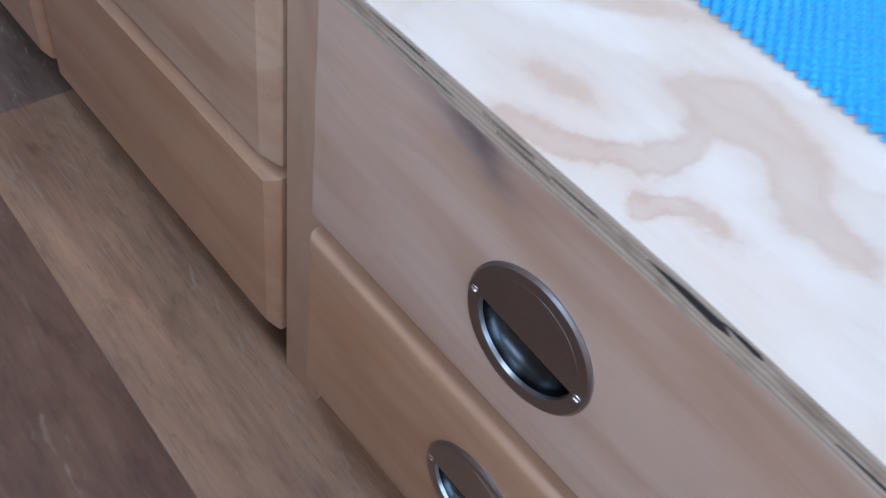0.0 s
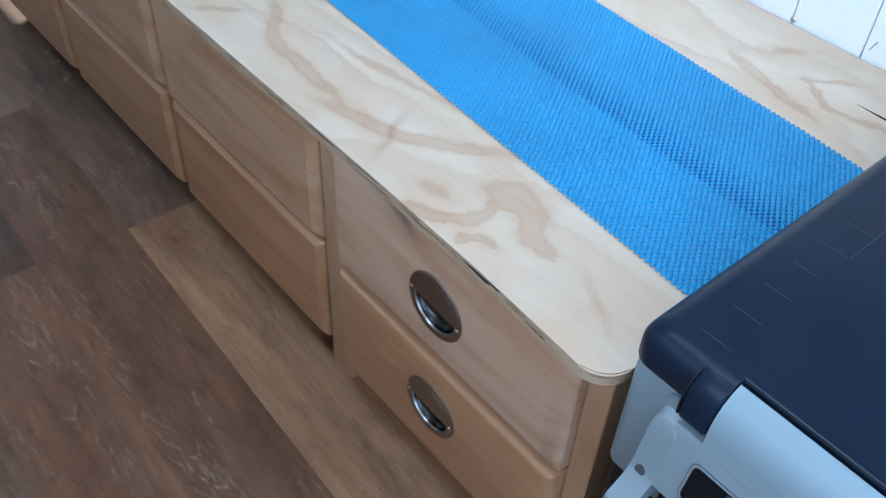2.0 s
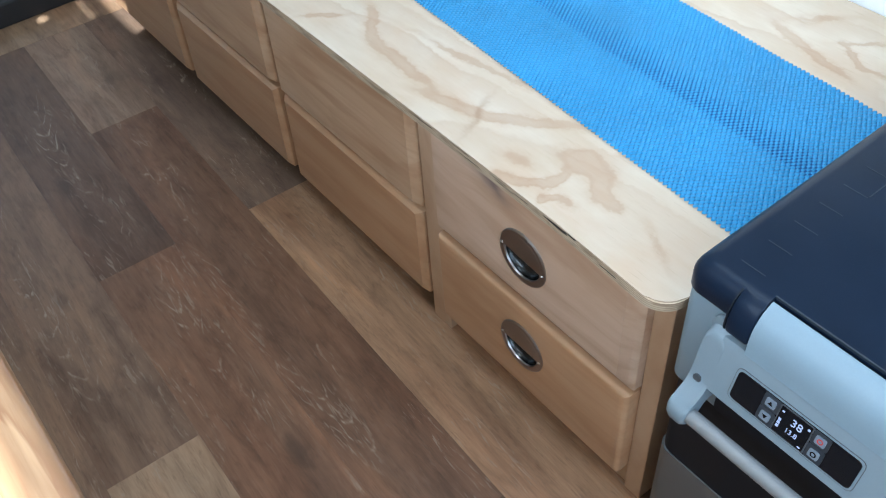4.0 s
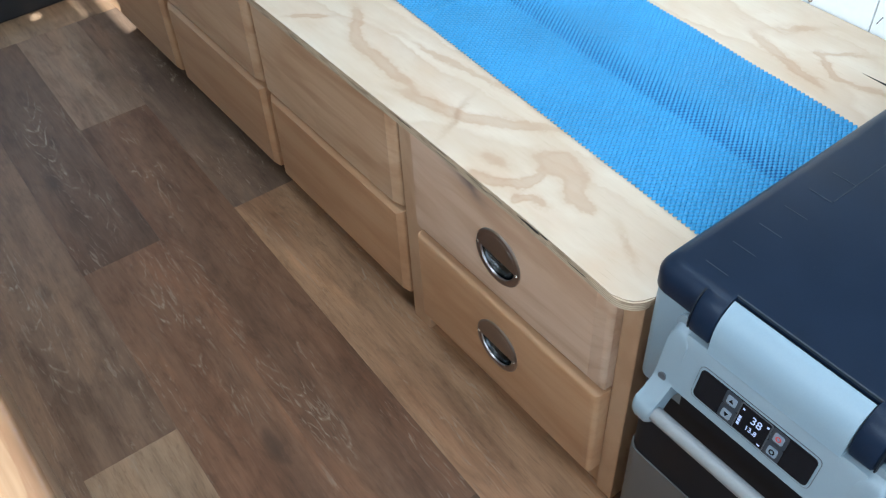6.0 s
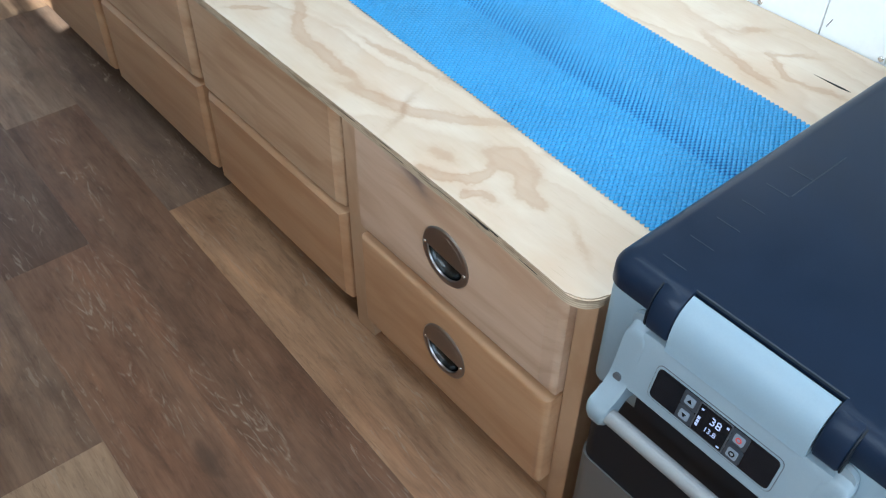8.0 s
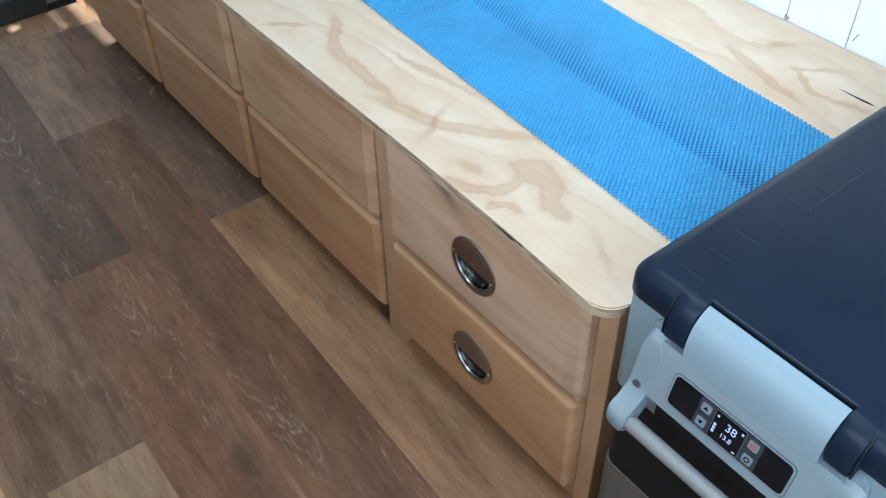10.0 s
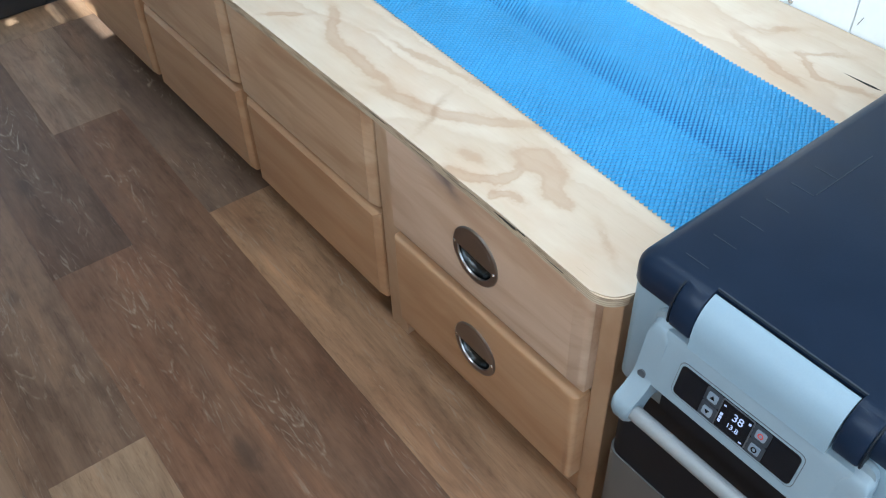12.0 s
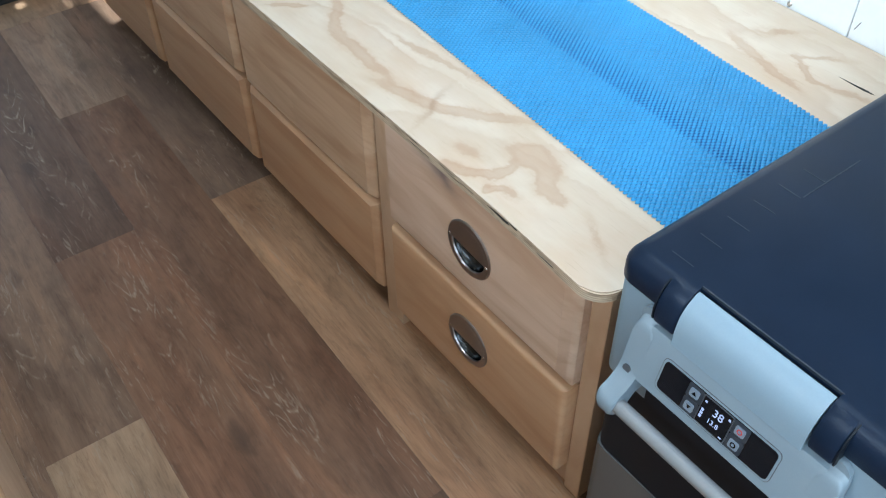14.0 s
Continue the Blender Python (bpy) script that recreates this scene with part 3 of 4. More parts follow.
def flush_pull(parent, x, z, tilt):
    """A round flush pull: a domed plate over the upper half, a rim below, a dished cup, two screws."""
    turn = Matrix.Translation((x, UNIT_Y, z)) @ Matrix.Rotation(radians(tilt), 4, "Y")
    R, n = 0.0445, 48
    plate = bmesh.new()
    # rings of the rim: outer edge, shoulder, inner lip
    loops = []
    for rad, y in ((R, 0.0), (R, -0.0012), (R - 0.0016, -0.0026), (0.0365, -0.0030), (0.0345, -0.0024), (0.0338, 0.0)):
        loops.append([plate.verts.new((rad * math.cos(2 * math.pi * i / n), y, rad * math.sin(2 * math.pi * i / n))) for i in range(n)])
    for a, b in zip(loops, loops[1:]):
        for i in range(n):
            plate.faces.new((a[i], a[(i + 1) % n], b[(i + 1) % n], b[i]))
    # the half plate above the chord
    half = [loops[3][i].co.copy() for i in range(n // 2 + 1)]
    front = [plate.verts.new((v.x, -0.0031, max(v.z, -0.0005))) for v in half]
    rear = [plate.verts.new((v.x, -0.0008, max(v.z, -0.0005))) for v in half]
    plate.faces.new(front)
    plate.faces.new(rear)
    for i in range(len(half)):
        j = (i + 1) % len(half)
        plate.faces.new((front[i], front[j], rear[j], rear[i]))
    plate.transform(turn)
    pull = part("flush_pull", plate, NICKEL, parent, "round dark nickel flush pull with a half-moon cup", smooth=True)
    cup = bmesh.new()
    rows = []
    for k in range(9):
        a = radians(90 * k / 8)
        rad, y = 0.0342 * math.cos(a), -0.0005 + 0.019 * math.sin(a)
        rows.append([cup.verts.new((rad * math.cos(2 * math.pi * i / n), y, rad * math.sin(2 * math.pi * i / n))) for i in range(n)] if k < 8 else [cup.verts.new((0, y, 0))])
    for a, b in zip(rows, rows[1:]):
        for i in range(n):
            cup.faces.new((a[i], a[(i + 1) % n], b[(i + 1) % n], b[i]) if len(b) > 1 else (a[i], a[(i + 1) % n], b[0]))
    cup.transform(turn)
    part("cup", cup, CUP, pull, "polished dished cup", smooth=True)
    for s in (-1, 1):
        screw = bmesh.new()
        bmesh.ops.create_uvsphere(screw, u_segments=12, v_segments=6, radius=0.0026, matrix=Matrix.Translation((s * 0.0388, -0.0028, 0)) @ Matrix.Diagonal((1, 0.45, 1, 1)))
        slot = joined(screw, box(s * 0.0388 - 0.0018, s * 0.0388 + 0.0018, -0.0042, -0.0036, -0.0003, 0.0003))
        slot.transform(turn)
        part("screw", slot, CHROME, pull, smooth=True)
    return pull


bench = thing("drawer_bench_carcass", -0.55, 0.3, 0, "lacquered pine face frame of a van bench", "bench frame")


def under(ob, parent):
    """Keep a part where it was built while its parent stands at its own base."""
    ob.matrix_parent_inverse = Matrix.Translation(parent.location).inverted()
    return ob


under(part("end_panel", box(0.484, 0.499, FACE_Y + 0.0352, WALL_N - 0.004, 0.0, 0.4500, 0.001), FRAME, bench), bench)
under(part("back_rail", box(-1.70, 0.484, WALL_N - 0.03, WALL_N - 0.004, 0.0, 0.4500), FRAME, bench), bench)
for x0, x1, y0, z0 in ((0.4702, 0.499, FACE_Y - 0.003, 0), (0.0308, 0.0770, FACE_Y - 0.010, 0), (-0.4042, -0.3856, FACE_Y + 0.004, 0.06), (-0.8355, -0.8106, FACE_Y + 0.004, 0.06), (-1.2605, -1.2376, FACE_Y + 0.004, 0.06), (-1.70, -1.6612, FACE_Y, 0)):
    under(part("stile", box(x0, x1, y0, FACE_Y + 0.035, z0, 0.4500, 0.0012, 1), FRAME, bench), bench)
for z0, z1 in ((0.0, 0.07), (0.236, 0.262), (0.43, 0.4500)):
    for (x0, x1) in DRAWERS:
        y0 = FACE_Y + ((0.004 if x1 > 0.4 else 0.045) if z0 == 0 else 0.014)
        under(part("rail", box(x0 - 0.0005, x1 + 0.0005, y0, y0 + 0.028, z0, z1), FRAME, bench), bench)
for n, (x0, x1) in enumerate(DRAWERS):
    for low in (False, True):
        if n == 0:
            z0, z1, sides, deep = (0.060, 0.2430, (0.008, 0.015, 0.006, 0.011), 0.008) if low else (0.2505, 0.4492, (0.006, 0.022, 0.019, 0.004), 0.012)
        else:
            z0, z1, sides, deep = (0.053, 0.2400, (0.006, 0.013, 0.004, 0.009), 0.0070) if low else (0.2530, 0.4492, (0.004, 0.017, 0.002, 0.004), 0.0085)
        y = UNIT_Y if n == 0 else ROW_Y
        d = thing("drawer", (x0 + x1) / 2, 0.013, z0, ("closed lower drawer with a smooth honey pine front" if low else "closed upper drawer with a pale figured pine front") + (", round pull" if n == 0 else ""),
                  "drawer", "drawers of the bench")
        pz = 0.1595 if low else 0.3455
        pull = (0.2725, pz) if n == 0 else None
        under(part("front", drawer_front(x0, x1, z0, z1, sides, y, deep, ROUNDED if n == 0 and low else PLANED, pull), LOWER if low else (UPPER_MARKED if n == 0 else UPPER), d, smooth=True), d)
        under(part("drawer_box", box(x0 + 0.02, x1 - 0.02, FACE_Y + 0.034, 0.5, z0 + 0.012, z1 - 0.03, 0), FRAME, d), d)
        under(part("drawer_neck", box(x0 + 0.015, x1 - 0.015, FACE_Y - 0.0009, FACE_Y + 0.0338, z0 + 0.022, z1 - 0.018, 0), FRAME, d), d)
        if pull:
            under(flush_pull(d, *pull, 4.5 if not low else 1.0), d)

# the ply top, with rounded front corner
top_z0 = 0.4505
outline = [(-1.72, -0.0035), (0.15, -0.0040), (0.335, -0.0062), (0.478, -0.0125)] + arc(0.480, 0.0215, 0.034, -88, 0, 8) + [(0.514, WALL_N - 0.003), (-1.72, WALL_N - 0.003)]
bm = sheet(outline, top_z0, BENCH_Z)
bmesh.ops.bevel(bm, geom=[e for e in bm.edges if e.verts[0].co.z > BENCH_Z - 1e-4 and e.verts[1].co.z > BENCH_Z - 1e-4 and (e.verts[0].co.y + e.verts[1].co.y) / 2 < 0.3], offset=0.0018, segments=2, affect="EDGES")
me = mesh_of("bench_top", bm, PLY, EDGE)
for f in me.polygons:
    f.material_index = 0 if abs(f.normal.z) > 0.5 else 1
bench_top = tagged(new("bench_top", me), "pale rotary-cut pine plywood bench top with rounded corner", "bench top")


def torn(x0, x1, z, h):
    """A tapering tear on the ply edge."""
    front = lambda x: -0.0040 - max(0.0, min(x, 0.335) - 0.15) * 0.0022 / 0.185 - max(0.0, x - 0.335) * 0.0063 / 0.143
    pts = [(x0, z), (x0 + (x1 - x0) * 0.35, z - h * 0.35), (x0 + (x1 - x0) * 0.8, z - h * 0.6), (x1, z - h * 0.25), (x1 - (x1 - x0) * 0.1, z + h * 0.3), (x0 + (x1 - x0) * 0.5, z + h * 0.3)]
    bm = bmesh.new()
    a = [bm.verts.new((x, front(x) - 0.0005, zz)) for x, zz in pts]
    b = [bm.verts.new((x, front(x) + 0.003, zz)) for x, zz in pts]
    for i in range(6):
        bm.faces.new((a[i], a[(i + 1) % 6], b[(i + 1) % 6], b[i]))
    bm.faces.new(a)
    bm.faces.new(b)
    return bm


TEARS = ((0.316, 0.3595, 0.4607, 0.0046), (0.354, 0.374, 0.4628, 0.0026), (0.218, 0.252, 0.4608, 0.0006), (0.262, 0.290, 0.4592, 0.0006), (0.228, 0.262, 0.4575, 0.0005), (0.41, 0.44, 0.4566, 0.0012), (0.135, 0.178, 0.4622, 0.0011), (0.06, 0.10, 0.4610, 0.0010), (0.15, 0.20, 0.4560, 0.0006))
for x0, x1, z, h in TEARS:
    under(part("tear", torn(x0, x1, z, h), CRACK, bench_top, "dark split between the plies"), bench_top)
under(part("knot_split", sheet([(0.413, 0.5400), (0.435, 0.5388), (0.452, 0.5380), (0.464, 0.5395), (0.469, 0.5413), (0.457, 0.5425), (0.44, 0.5415)], BENCH_Z - 0.001, BENCH_Z + 0.0004), CRACK, bench_top, "dark knot split"), bench_top)

# ---- the non-slip mats ----


def mat(name, x0, x1, y0, y1, ridge, label):
    """Foamed non-slip matting: rows of small soft pads, each row set half a pad along. A dark sheet added beneath
    paints the shade of the holes.
    """
    pitch_x, pitch_y = 0.0071, 0.0051
    nx, ny = int((x1 - x0) / pitch_x), int((y1 - y0) / pitch_y)

    def lift(x, y):
        w = math.exp(-(((y - (y0 + y1) / 2 + 0.004 * math.sin(9 * x)) / 0.028) ** 2))
        return ridge * w + 0.0006 * math.sin(31 * x + 5) * math.sin(27 * y) + 0.0006

    base_v, base_f = [], []
    for j in range(ny + 1):
        for i in range(0, nx + 1, 2):
            x, y = x0 + i * pitch_x, y0 + j * pitch_y
            base_v.append((x, y, lift(x, y)))
    w = len(range(0, nx + 1, 2))
    for j in range(ny):
        for i in range(w - 1):
            base_f.append((j * w + i, j * w + i + 1, (j + 1) * w + i + 1, (j + 1) * w + i))
    verts, faces = [], []
    rng = random.Random(len(name) + int(x1 * 1000))
    for j in range(ny + 1):
        for i in range(nx + 1):
            x, y = x0 + (i + 0.5 * (j % 2)) * pitch_x, y0 + j * pitch_y
            x = min(x, x1 - 0.0012)
            z = lift(x, y)
            # stretched open in a band behind the middle, closing again towards the back
            v = y - y0 - 0.132 - 0.003 * math.sin(7 * x + 1)
            gape = min(1.0, max(0.0, v / 0.007)) * min(1.0, max(0.0, (0.062 - v) / 0.055))
            # each pad reaches out to its four diagonal neighbours and draws in where the holes lie
            rx, ry, h = 0.0033 - 0.0015 * gape, 0.0043 - 0.0018 * gape, 0.0019 * rng.uniform(0.85, 1.15)
            dx, dy = pitch_x * 0.26, pitch_y * 0.52
            ring = ((rx, 0), (dx, dy), (0, ry), (-dx, dy), (-rx, 0), (-dx, -dy), (0, -ry), (dx, -dy))
            k = len(verts)
            for share, up in ((1.0, 0.0002), (0.72, h * 0.8)):
                verts += [(x + share * u, y + share * v, z + up) for u, v in ring]
            verts.append((x, y, z + h))
            for q in range(8):
                p = (q + 1) % 8
                faces.append((k + q, k + p, k + 8 + p, k + 8 + q))
                faces.append((k + 8 + q, k + 8 + p, k + 16))
    root = thing(name, 0, 0, BENCH_Z, label, "non-slip mat")
    # the sheet under the pads is added, coloured dark for the shaded holes
    for nm, v, f, m in (("web", base_v, base_f, BLUE_SHADE), ("foam_surface", verts, faces, BLUE)):
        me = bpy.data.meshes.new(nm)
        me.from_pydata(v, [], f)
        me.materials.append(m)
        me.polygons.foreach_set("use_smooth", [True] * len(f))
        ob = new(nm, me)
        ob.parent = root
        if nm == "foam_surface":
            tagged(ob, "rows of small foamed pads", kind="stuff")
    return root


m1 = mat("non_slip_mat", -0.603, 0.0, 0.0, 0.305, 0.0014, "bright blue foamed non-slip mat lying on the bench top")
m1.matrix_basis = pose(0.497, 0.1290, BENCH_Z + 0.0005, 0, 0, -3.4)
m2 = mat("non_slip_mat", -0.90, 0.0, 0.0, 0.305, 0.0014, "second length of bright blue non-slip mat, butted to the first")
m2.matrix_basis = pose(-0.1035, 0.1646, BENCH_Z + 0.0005, 0, 0, -3.4)

# ---- the portable fridge ----
FX0, FX1, FY0, FY1 = 0.5205, 0.8545, 0.004, 0.575
fridge = thing("portable_fridge", (FX0 + FX1) / 2, 0.29, 0, "grey and black portable compressor fridge with charcoal lid", "portable fridge")


def fpart(name, bm, material, label="", parent=None, smooth=False):
    ob = part(name, bm, material, parent or fridge, label, smooth)
    return ob if parent else under(ob, fridge)


def shell(z0, z1, inset, bevel):
    bm = box(FX0 + inset, FX1 - inset, FY0 + inset, FY1 - inset, z0, z1)
    bmesh.ops.bevel(bm, geom=[e for e in bm.edges if abs(e.verts[0].co.z - e.verts[1].co.z) > 0.01], offset=bevel, segments=5, profile=0.5, affect="EDGES")
    return bm


collar = shell(0.353, 0.507, 0.0, 0.013)
bmesh.ops.bevel(collar, geom=[e for e in collar.edges if abs(e.verts[0].co.z - 0.353) < 1e-4 and abs(e.verts[1].co.z - 0.353) < 1e-4], offset=0.006, segments=3, profile=0.5, affect="EDGES")
fpart("collar", collar, GREY, "light grey upper body", smooth=True)
fpart("band", shell(0.205, 0.3535, 0.003, 0.02), BLACK, "black middle band", smooth=True)
fpart("lower_body", shell(0.02, 0.2055, 0.001, 0.02), GREY_LOW, "mid grey lower body", smooth=True)
for x in (FX0 + 0.03, FX1 - 0.03):
    for y in (FY0 + 0.04, FY1 - 0.04):
        fpart("foot", rod((x, y, 0.0), (x, y, 0.021), 0.016), RUBBER)

# lid: rounded slab, notched at the front for the latch cover
lx0, lx1, ly0, ly1, lz0, lz1 = 0.5185, 0.859, -0.001, 0.585, 0.508, 0.549
nx0, nx1, ny = 0.6075, 0.7645, 0.0195


def rounded(x0, x1, y0, y1, r, n=7):
    return (arc(x1 - r, y0 + r, r, -90, 0, n) + arc(x1 - r, y1 - r, r, 0, 90, n) + arc(x0 + r, y1 - r, r, 90, 180, n) + arc(x0 + r, y0 + r, r, 180, 270, n))


def layered(levels):
    """A solid from stacked outlines: (outline, z) from the bottom up."""
    bm = bmesh.new()
    rings = [[bm.verts.new((x, y, z)) for x, y in o] for o, z in levels]
    for a, b in zip(rings, rings[1:]):
        for i in range(len(a)):
            bm.faces.new((a[i], a[(i + 1) % len(a)], b[(i + 1) % len(a)], b[i]))
    bm.faces.new(rings[0])
    bm.faces.new(rings[-1])
    return bm


def lid_outline(d, r):
    """The lid's rounded outline drawn in by d, with the notch for the latch cover in its front."""
    return rounded(lx0 + d, lx1 - d, ly0 + d, ly1 - d, r) + [(nx0, ly0 + d), (nx0, ny), (nx1, ny), (nx1, ly0 + d)]


levels = [(lid_outline(0.001, 0.018), lz0), (lid_outline(0.0, 0.019), lz0 + 0.002)]
for k in range(7):
    a = radians(15 * k)
    d = 0.019 * (1 - math.cos(a))
    levels.append((lid_outline(d, 0.019 - d * 0.3), lz1 - 0.022 + 0.022 * math.sin(a)))
lid = fpart("lid", layered(levels), LID, "charcoal moulded lid with ruler marks", smooth=True)
for k in range(6):
    y = 0.033 + 0.0411 * k
    fpart("tick", box(0.556, 0.584, y - 0.0005, y + 0.0005, lz1 - 0.0005, lz1 + 0.0004), LID_LINE, parent=lid)
# highlight on the lid's step, drawn as a thin paler strip
fpart("ridge", box(0.5845, 0.5856, 0.20, 0.30, lz1 - 0.0005, lz1 + 0.0005), LID_LINE, parent=lid)
dish = rod((0.625, 0.40, lz1 - 0.001), (0.625, 0.40, lz1 + 0.0006), 0.036, 32)
fpart("cup_recess", dish, BLACK, "black round cup recess", parent=lid)


ARM = [(0.036, 0.5450), (0.026, 0.5482), (0.016, 0.5484), (0.0075, 0.5458), (0.0005, 0.5408), (-0.0045, 0.534), (-0.0080, 0.525), (-0.0105, 0.514), (-0.0105, 0.502), (-0.008, 0.497), (0.000, 0.4965), (0.010, 0.500), (0.036, 0.512)]
for x0, x1 in ((0.580, 0.6077), (0.7643, 0.791)):
    fpart("latch_arm", pillowed(flowing(ARM, 3), x0, x1, 0.0025), LID, parent=lid, smooth=True)
    outer = x1 if x0 > 0.7 else x0 - 0.0016
    fpart("seam", sweep([(0.008 + (y - 0.008) * 0.985, 0.522 + (z - 0.522) * 0.985) for y, z in flowing(ARM, 3)], outer, outer + 0.0016), BLACK, "dark seam beside the latch arm", parent=lid)

# latch cover and the control housing below it
cover = [(0.0140, 0.5430), (0.0140, 0.5476), (0.0105, 0.5466), (0.006, 0.5440), (0.0015, 0.5402), (-0.0032, 0.5350), (-0.0072, 0.5275), (-0.0100, 0.5180), (-0.0115, 0.506), (-0.0112, 0.4965), (-0.0122, 0.489), (0.006, 0.489)]
# paler colour stands for the glint along the notch edge
fpart("lid_lip", box(nx0 - 0.001, nx1 + 0.001, ny - 0.0002, ny + 0.0016, lz1 - 0.003, lz1 + 0.0010, 0.0007, 2), LID_LINE, parent=lid)
fpart("latch_well", box(nx0 + 0.0003, nx1 - 0.0003, 0.0142, ny - 0.0003, lz0, lz1 - 0.006), BLACK, "dark slot behind the latch cover", parent=lid)
fpart("latch_cover", sweep(cover, nx0 + 0.0014, nx1 - 0.0014), GREY, "pale grey rounded latch cover", smooth=True)
PT, PB = (-0.0130, 0.4800), (-0.0252, 0.4290)
housing = [(0.006, 0.4900), (-0.0095, 0.4900), (-0.0118, 0.4850), PT, PB, (-0.0272, 0.4225), (-0.0225, 0.4150), (0.006, 0.4140)]
fpart("control_housing", sweep(housing, 0.583, 0.790), HOUSING, "light grey control housing", smooth=True)
EAR = [(0.006, 0.4905), (-0.0060, 0.4905), (-0.0125, 0.4840), (-0.0170, 0.4640), (-0.0225, 0.4380), (-0.0285, 0.4215), (-0.0430, 0.4080), (-0.0550, 0.4010), (-0.0590, 0.3900), (-0.0545, 0.3770), (-0.0440, 0.3715), (-0.0335, 0.3810), (-0.0200, 0.3950), (0.006, 0.4020)]
for x0, x1 in ((0.5640, 0.5885), (0.7845, 0.8090)):
    hp = fpart("handle_bracket", pillowed(flowing(EAR, 4), x0, x1, 0.006), HOUSING, "light grey handle bracket", smooth=True)
    xm = (x0 + x1) / 2 - 0.002
    fpart("pin", rod((xm, -0.0200, 0.4250), (xm, -0.0272, 0.4262), 0.0050, 16), WELL, parent=hp)
    seat = [(u, v) for u, v in arc(xm, 0.4905, 0.0125, 0, 360, 24)[:-1]]
    disc = bmesh.new()
    for yy in (0.0030, -0.0035):
        disc.faces.new([disc.verts.new((u, yy, v)) for u, v in seat])
    disc.faces.ensure_lookup_table()
    lo, hi = list(disc.faces[0].verts), list(disc.faces[1].verts)
    for i in range(24):
        disc.faces.new((lo[i], lo[(i + 1) % 24], hi[(i + 1) % 24], hi[i]))
    fpart("hinge_boss", disc, HOUSING, parent=hp, smooth=True)
fpart("handle", rod((0.584, -0.046, 0.3915), (0.789, -0.046, 0.3915), 0.0088, 20), TUBE, "grey tubular carry handle", smooth=True)
fpart("handle_recess", box(0.586, 0.787, 0.0008, 0.003, 0.357, 0.4138), BLACK, "black recess behind the handle")
for x0 in (0.5880, 0.7750):
    fpart("recess_cheek", sweep([(-0.001, 0.4142), (-0.020, 0.4142), (-0.010, 0.402), (-0.001, 0.396)], x0, x0 + 0.010), WELL, "dark moulded cheek of the handle recess")

# control panel on the sloping face of the housing
slope = Vector((0, PB[0] - PT[0], PB[1] - PT[1])).normalized()
out = Vector((0, slope.z, -slope.y))
out = out if out.y < 0 else -out
centre = Vector((0.6815, (PT[0] + PB[0]) / 2, (PT[1] + PB[1]) / 2)) + slope * 0.000
FACE = Matrix(((1, 0, 0, centre.x), (0, -slope.y, out.y, centre.y), (0, -slope.z, out.z, centre.z), (0, 0, 0, 1)))


def on_face(bm):
    bm.transform(FACE)
    return bm


def plate(x0, x1, y0, y1, z0, z1, r=0.004):
    bm = box(x0, x1, y0, y1, z0, z1)
    bmesh.ops.bevel(bm, geom=[e for e in bm.edges if abs(e.verts[0].co.z - e.verts[1].co.z) > 1e-5], offset=r, segments=3, profile=0.5, affect="EDGES")
    return bm


fpart("panel_rim", on_face(plate(-0.0722, 0.0722, -0.0232, 0.0192, -0.001, 0.0004, 0.0065)), WELL, "dark seam round the control panel")
fpart("panel_frame", on_face(plate(-0.0714, 0.0714, -0.0224, 0.0184, -0.001, 0.0008, 0.006)), HOUSING, "raised rim of the control panel")
panel = fpart("control_panel", on_face(plate(-0.0690, 0.0690, -0.0203, 0.0163, 0.0, 0.0014, 0.005)), GLOSS, "gloss black control panel")
fpart("screen_frame", on_face(plate(-0.0185, 0.0185, -0.0198, 0.0158, 0.001, 0.0020, 0.001)), WELL, parent=panel)
fpart("screen", on_face(plate(-0.0172, 0.0172, -0.0185, 0.0145, 0.0015, 0.0024, 0.001)), GLOSS, "lit digital display", parent=panel)


def lettering(text, size, x, y, z, material, label):
    cu = bpy.data.curves.new("digits", "FONT")
    cu.body, cu.size, cu.align_x, cu.align_y, cu.extrude = text, size, "CENTER", "CENTER", 0.0002
    tmp = new("tmp_text", cu)
    bpy.context.view_layer.update()
    me = bpy.data.meshes.new_from_object(tmp.evaluated_get(bpy.context.evaluated_depsgraph_get()))
    bpy.data.objects.remove(tmp)
    me.transform(FACE @ Matrix.Translation((x, y, z)))
    me.materials.clear()
    me.materials.append(material)
    ob = new("digits", me)
    ob.parent = panel
    return tagged(ob, label)


lettering("38", 0.0128, 0.003, 0.0042, 0.0027, DIGIT, "lit white temperature digits")
lettering("13.8", 0.0080, 0.001, -0.0080, 0.0027, DIGIT, "lit white voltage digits")
fpart("battery_bars", on_face(joined(*[plate(-0.0155, -0.0125, -0.0115 + 0.0042 * k, -0.0083 + 0.0042 * k, 0.0023, 0.0028, 0.0003) for k in range(3)])), DIGIT, "lit battery bars", parent=panel)
for x0, x1, y0, y1 in ((0.0135, 0.0160, 0.0085, 0.0110), (-0.0150, -0.0125, 0.0085, 0.0105), (0.0118, 0.0150, -0.0165, -0.0150)):
    fpart("display_mark", on_face(plate(x0, x1, y0, y1, 0.0023, 0.0028, 0.0003)), DIGIT, parent=panel)
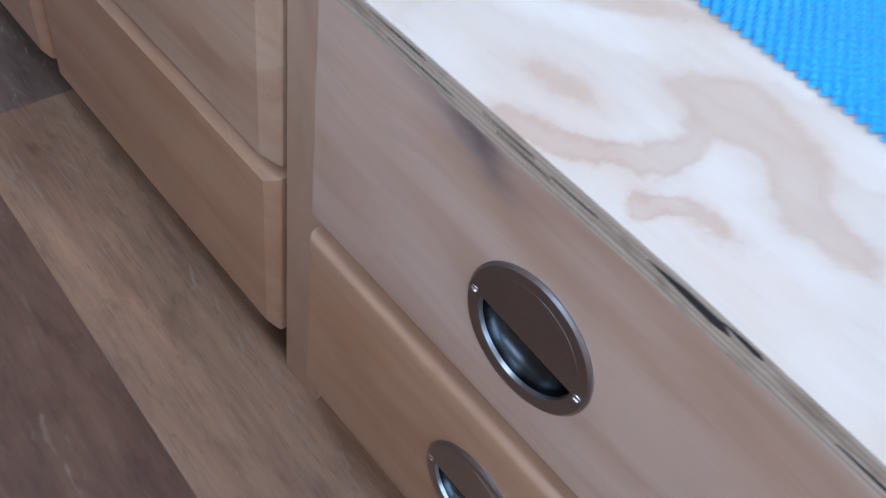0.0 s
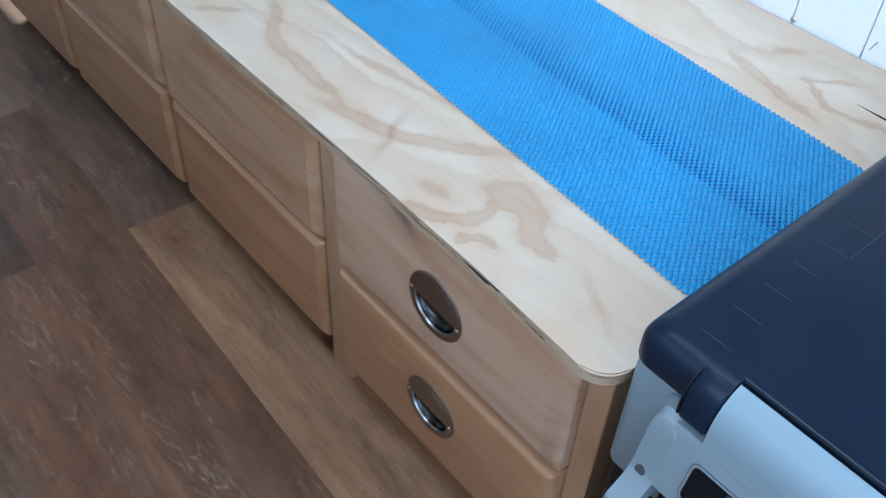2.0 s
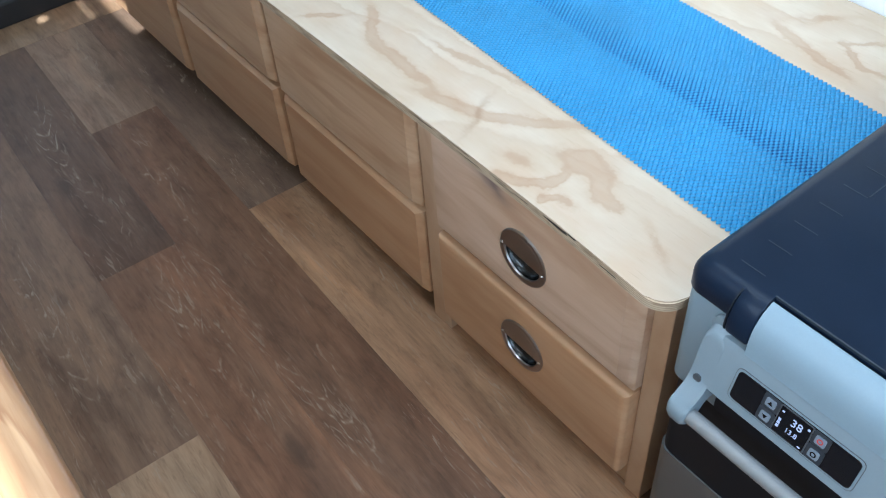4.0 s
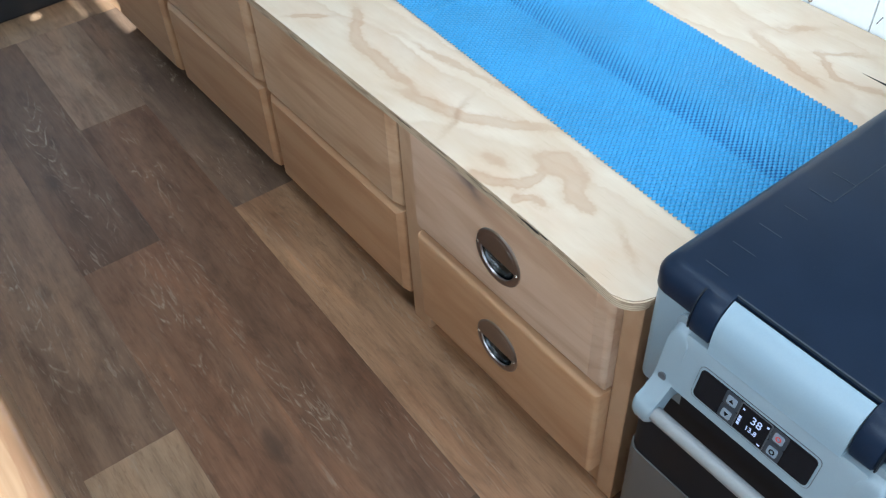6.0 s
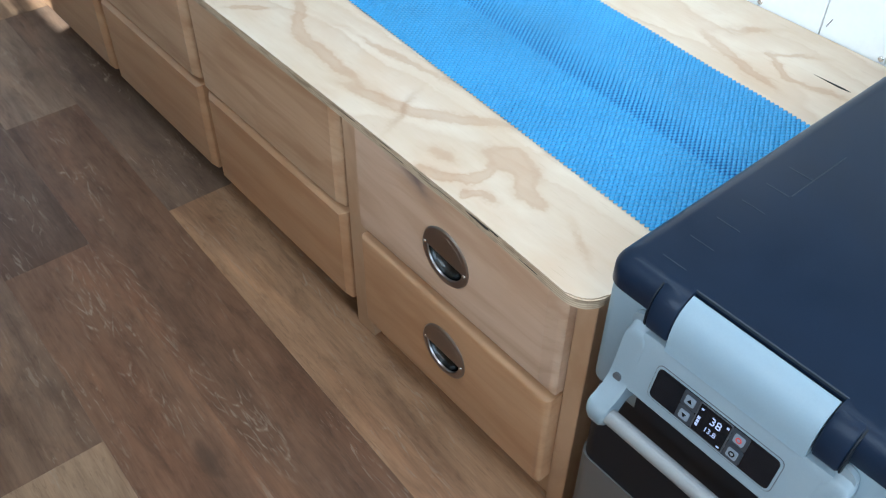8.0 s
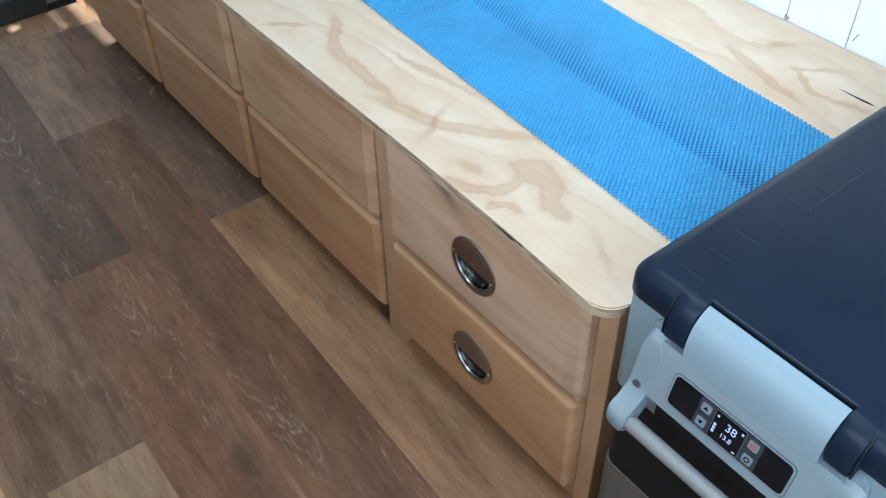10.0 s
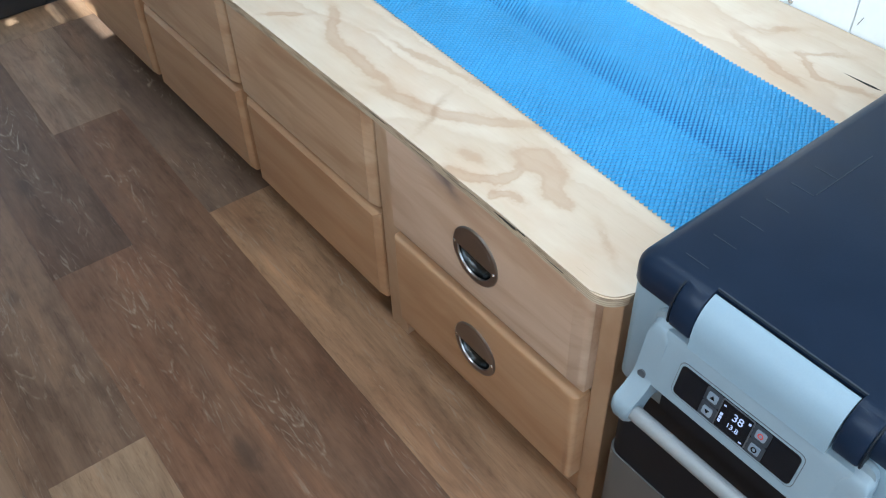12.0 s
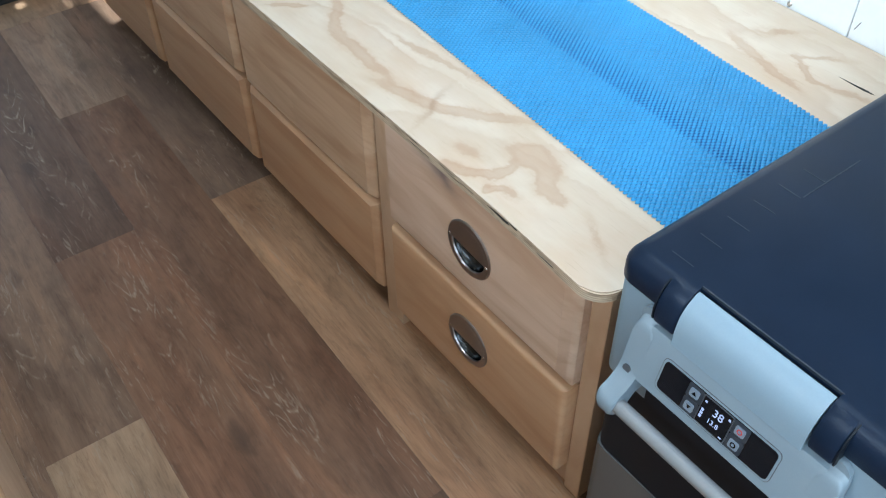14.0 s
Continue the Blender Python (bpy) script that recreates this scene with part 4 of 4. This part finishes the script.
for bx, by, mark in ((-0.0280, 0.0070, "up"), (-0.0280, -0.0110, "down"), (0.0280, 0.0070, "power"), (0.0280, -0.0110, "set")):
    fpart("key_well", on_face(plate(bx - 0.0092, bx + 0.0092, by - 0.0088, by + 0.0088, 0.001, 0.0018, 0.002)), KEY_BED, parent=panel)
    key = fpart("key", on_face(plate(bx - 0.0055, bx + 0.0055, by - 0.005, by + 0.005, 0.0015, 0.0030, 0.0018)), KEY, "small silver button", parent=panel)
    if mark in ("up", "down"):
        s = 1 if mark == "up" else -1
        sym = sheet([(bx - 0.0028, by - 0.002 * s), (bx + 0.0028, by - 0.002 * s), (bx, by + 0.0026 * s)], 0.0029, 0.0033)
    else:
        sym = bmesh.new()
        outer, inner = arc(bx, by, 0.0032, 0, 360, 16)[:-1], arc(bx, by, 0.0018, 0, 360, 16)[:-1]
        o, i_ = [sym.verts.new((*p, 0.0033)) for p in outer], [sym.verts.new((*p, 0.0033)) for p in inner]
        for k in range(16):
            sym.faces.new((o[k], o[(k + 1) % 16], i_[(k + 1) % 16], i_[k]))
    fpart("symbol", on_face(sym), RED if mark == "power" else GLOSS, parent=panel)

# ---- the counter across the aisle ----
counter = thing("kitchen_counter", 0.6, -0.9, 0, "sunlit pine counter with a rounded front edge", "counter")
top = box(-0.95, 1.7, WALL_S + 0.004, -0.567, 0.748, 0.780, 0.009, 4, lambda c: c.y > -0.575)
under(part("counter_top", top, COUNTER, counter, "varnished pine top with bold grain", smooth=True), counter)
under(part("counter_body", box(-0.92, 1.68, WALL_S + 0.006, -0.60, 0.0, 0.748, 0.002), FRAME, counter), counter)

# ---- cab sill ----
tagged(new("cab_sill", mesh_of("cab_sill", box(-1.46, -1.412, -1.2, -0.035, 0.0, 0.062, 0.006, 3), RUBBER)), "black rubber-edged sill at the cab step", "sill")
structure("cab_floor", box(ROOM_W, -1.461, -1.24, 0.02, -0.003, 0.03), SILL, "worn grey cab floor", "floor")

# ---- vinyl planks ----
floor = thing("floor", 0, 0, 0, "limed oak vinyl plank floor in mixed browns", "floor", kind="structure")
floor.rotation_euler = (0, 0, math.atan(-0.03))
W = 0.154
TAN, BROWN, DARK, GREYISH, RUSSET = (0.385, 0.226, 0.126, 1), (0.196, 0.105, 0.060, 1), (0.148, 0.082, 0.049, 1), (0.245, 0.148, 0.092, 1), (0.222, 0.117, 0.066, 1)
UMBER, SMOKE = (0.158, 0.089, 0.054, 1), (0.195, 0.128, 0.088, 1)
PALE, SAND = (0.320, 0.213, 0.140, 1), (0.41, 0.268, 0.163, 1)
# rows from the bench outwards: (far side of the row, joints with the colours between them)
ROWS = ((0.0475, ((-1.29, SMOKE), (-0.413, TAN), (0.807, BROWN))),
        (-0.1065, ((-1.29, PALE), (-0.848, BROWN), (0.372, DARK), (1.592, TAN))),
        (-0.2605, ((-1.29, UMBER), (-0.420, RUSSET), (0.80, GREYISH))),
        (-0.4145, ((-1.29, GREYISH), (-0.005, SAND), (1.208, DARK))),
        (-0.5685, ((-1.29, DARK), (-0.62, GREYISH), (0.60, RUSSET))),
        (-0.7225, ((-1.29, GREYISH), (-0.2, DARK), (1.02, BROWN))),
        (-0.8765, ((-1.29, BROWN), (0.1, TAN), (1.32, DARK))),
        (-1.0305, ((-1.29, DARK), (-0.5, BROWN), (0.72, RUSSET))),
        (0.2015, ((-1.29, BROWN), (0.1, DARK), (1.32, BROWN))),
        (0.3555, ((-1.29, BROWN), (-0.3, DARK), (0.92, BROWN))),
        (0.5095, ((-1.29, DARK), (-0.7, BROWN), (0.52, BROWN))))


def plank(x0, x1, y0, y1, tone):
    gap = 0.00004
    hx, hy = (x1 - x0) / 2 - gap, (y1 - y0) / 2 - gap
    bm = box(-hx, hx, -hy, hy, -0.0034, 0.0, 0.0001, 1, lambda c: c.z > -0.0001)
    ob = new("plank", mesh_of("plank", bm, PLANK))
    ob.parent, ob.location, ob.color = floor, ((x0 + x1) / 2, (y0 + y1) / 2, 0), tone
    return ob


for y1, joints in ROWS:
    ends = [x for x, _ in joints[1:]] + [1.98]
    for (x0, tone), x1 in zip(joints, ends):
        if x1 > x0:
            plank(x0, x1, y1 - W, y1, tone)
for k in range(2):
    plank(-1.4135, -1.2905, 0.05 - 0.64 * (k + 1), 0.05 - 0.64 * k, SAND)
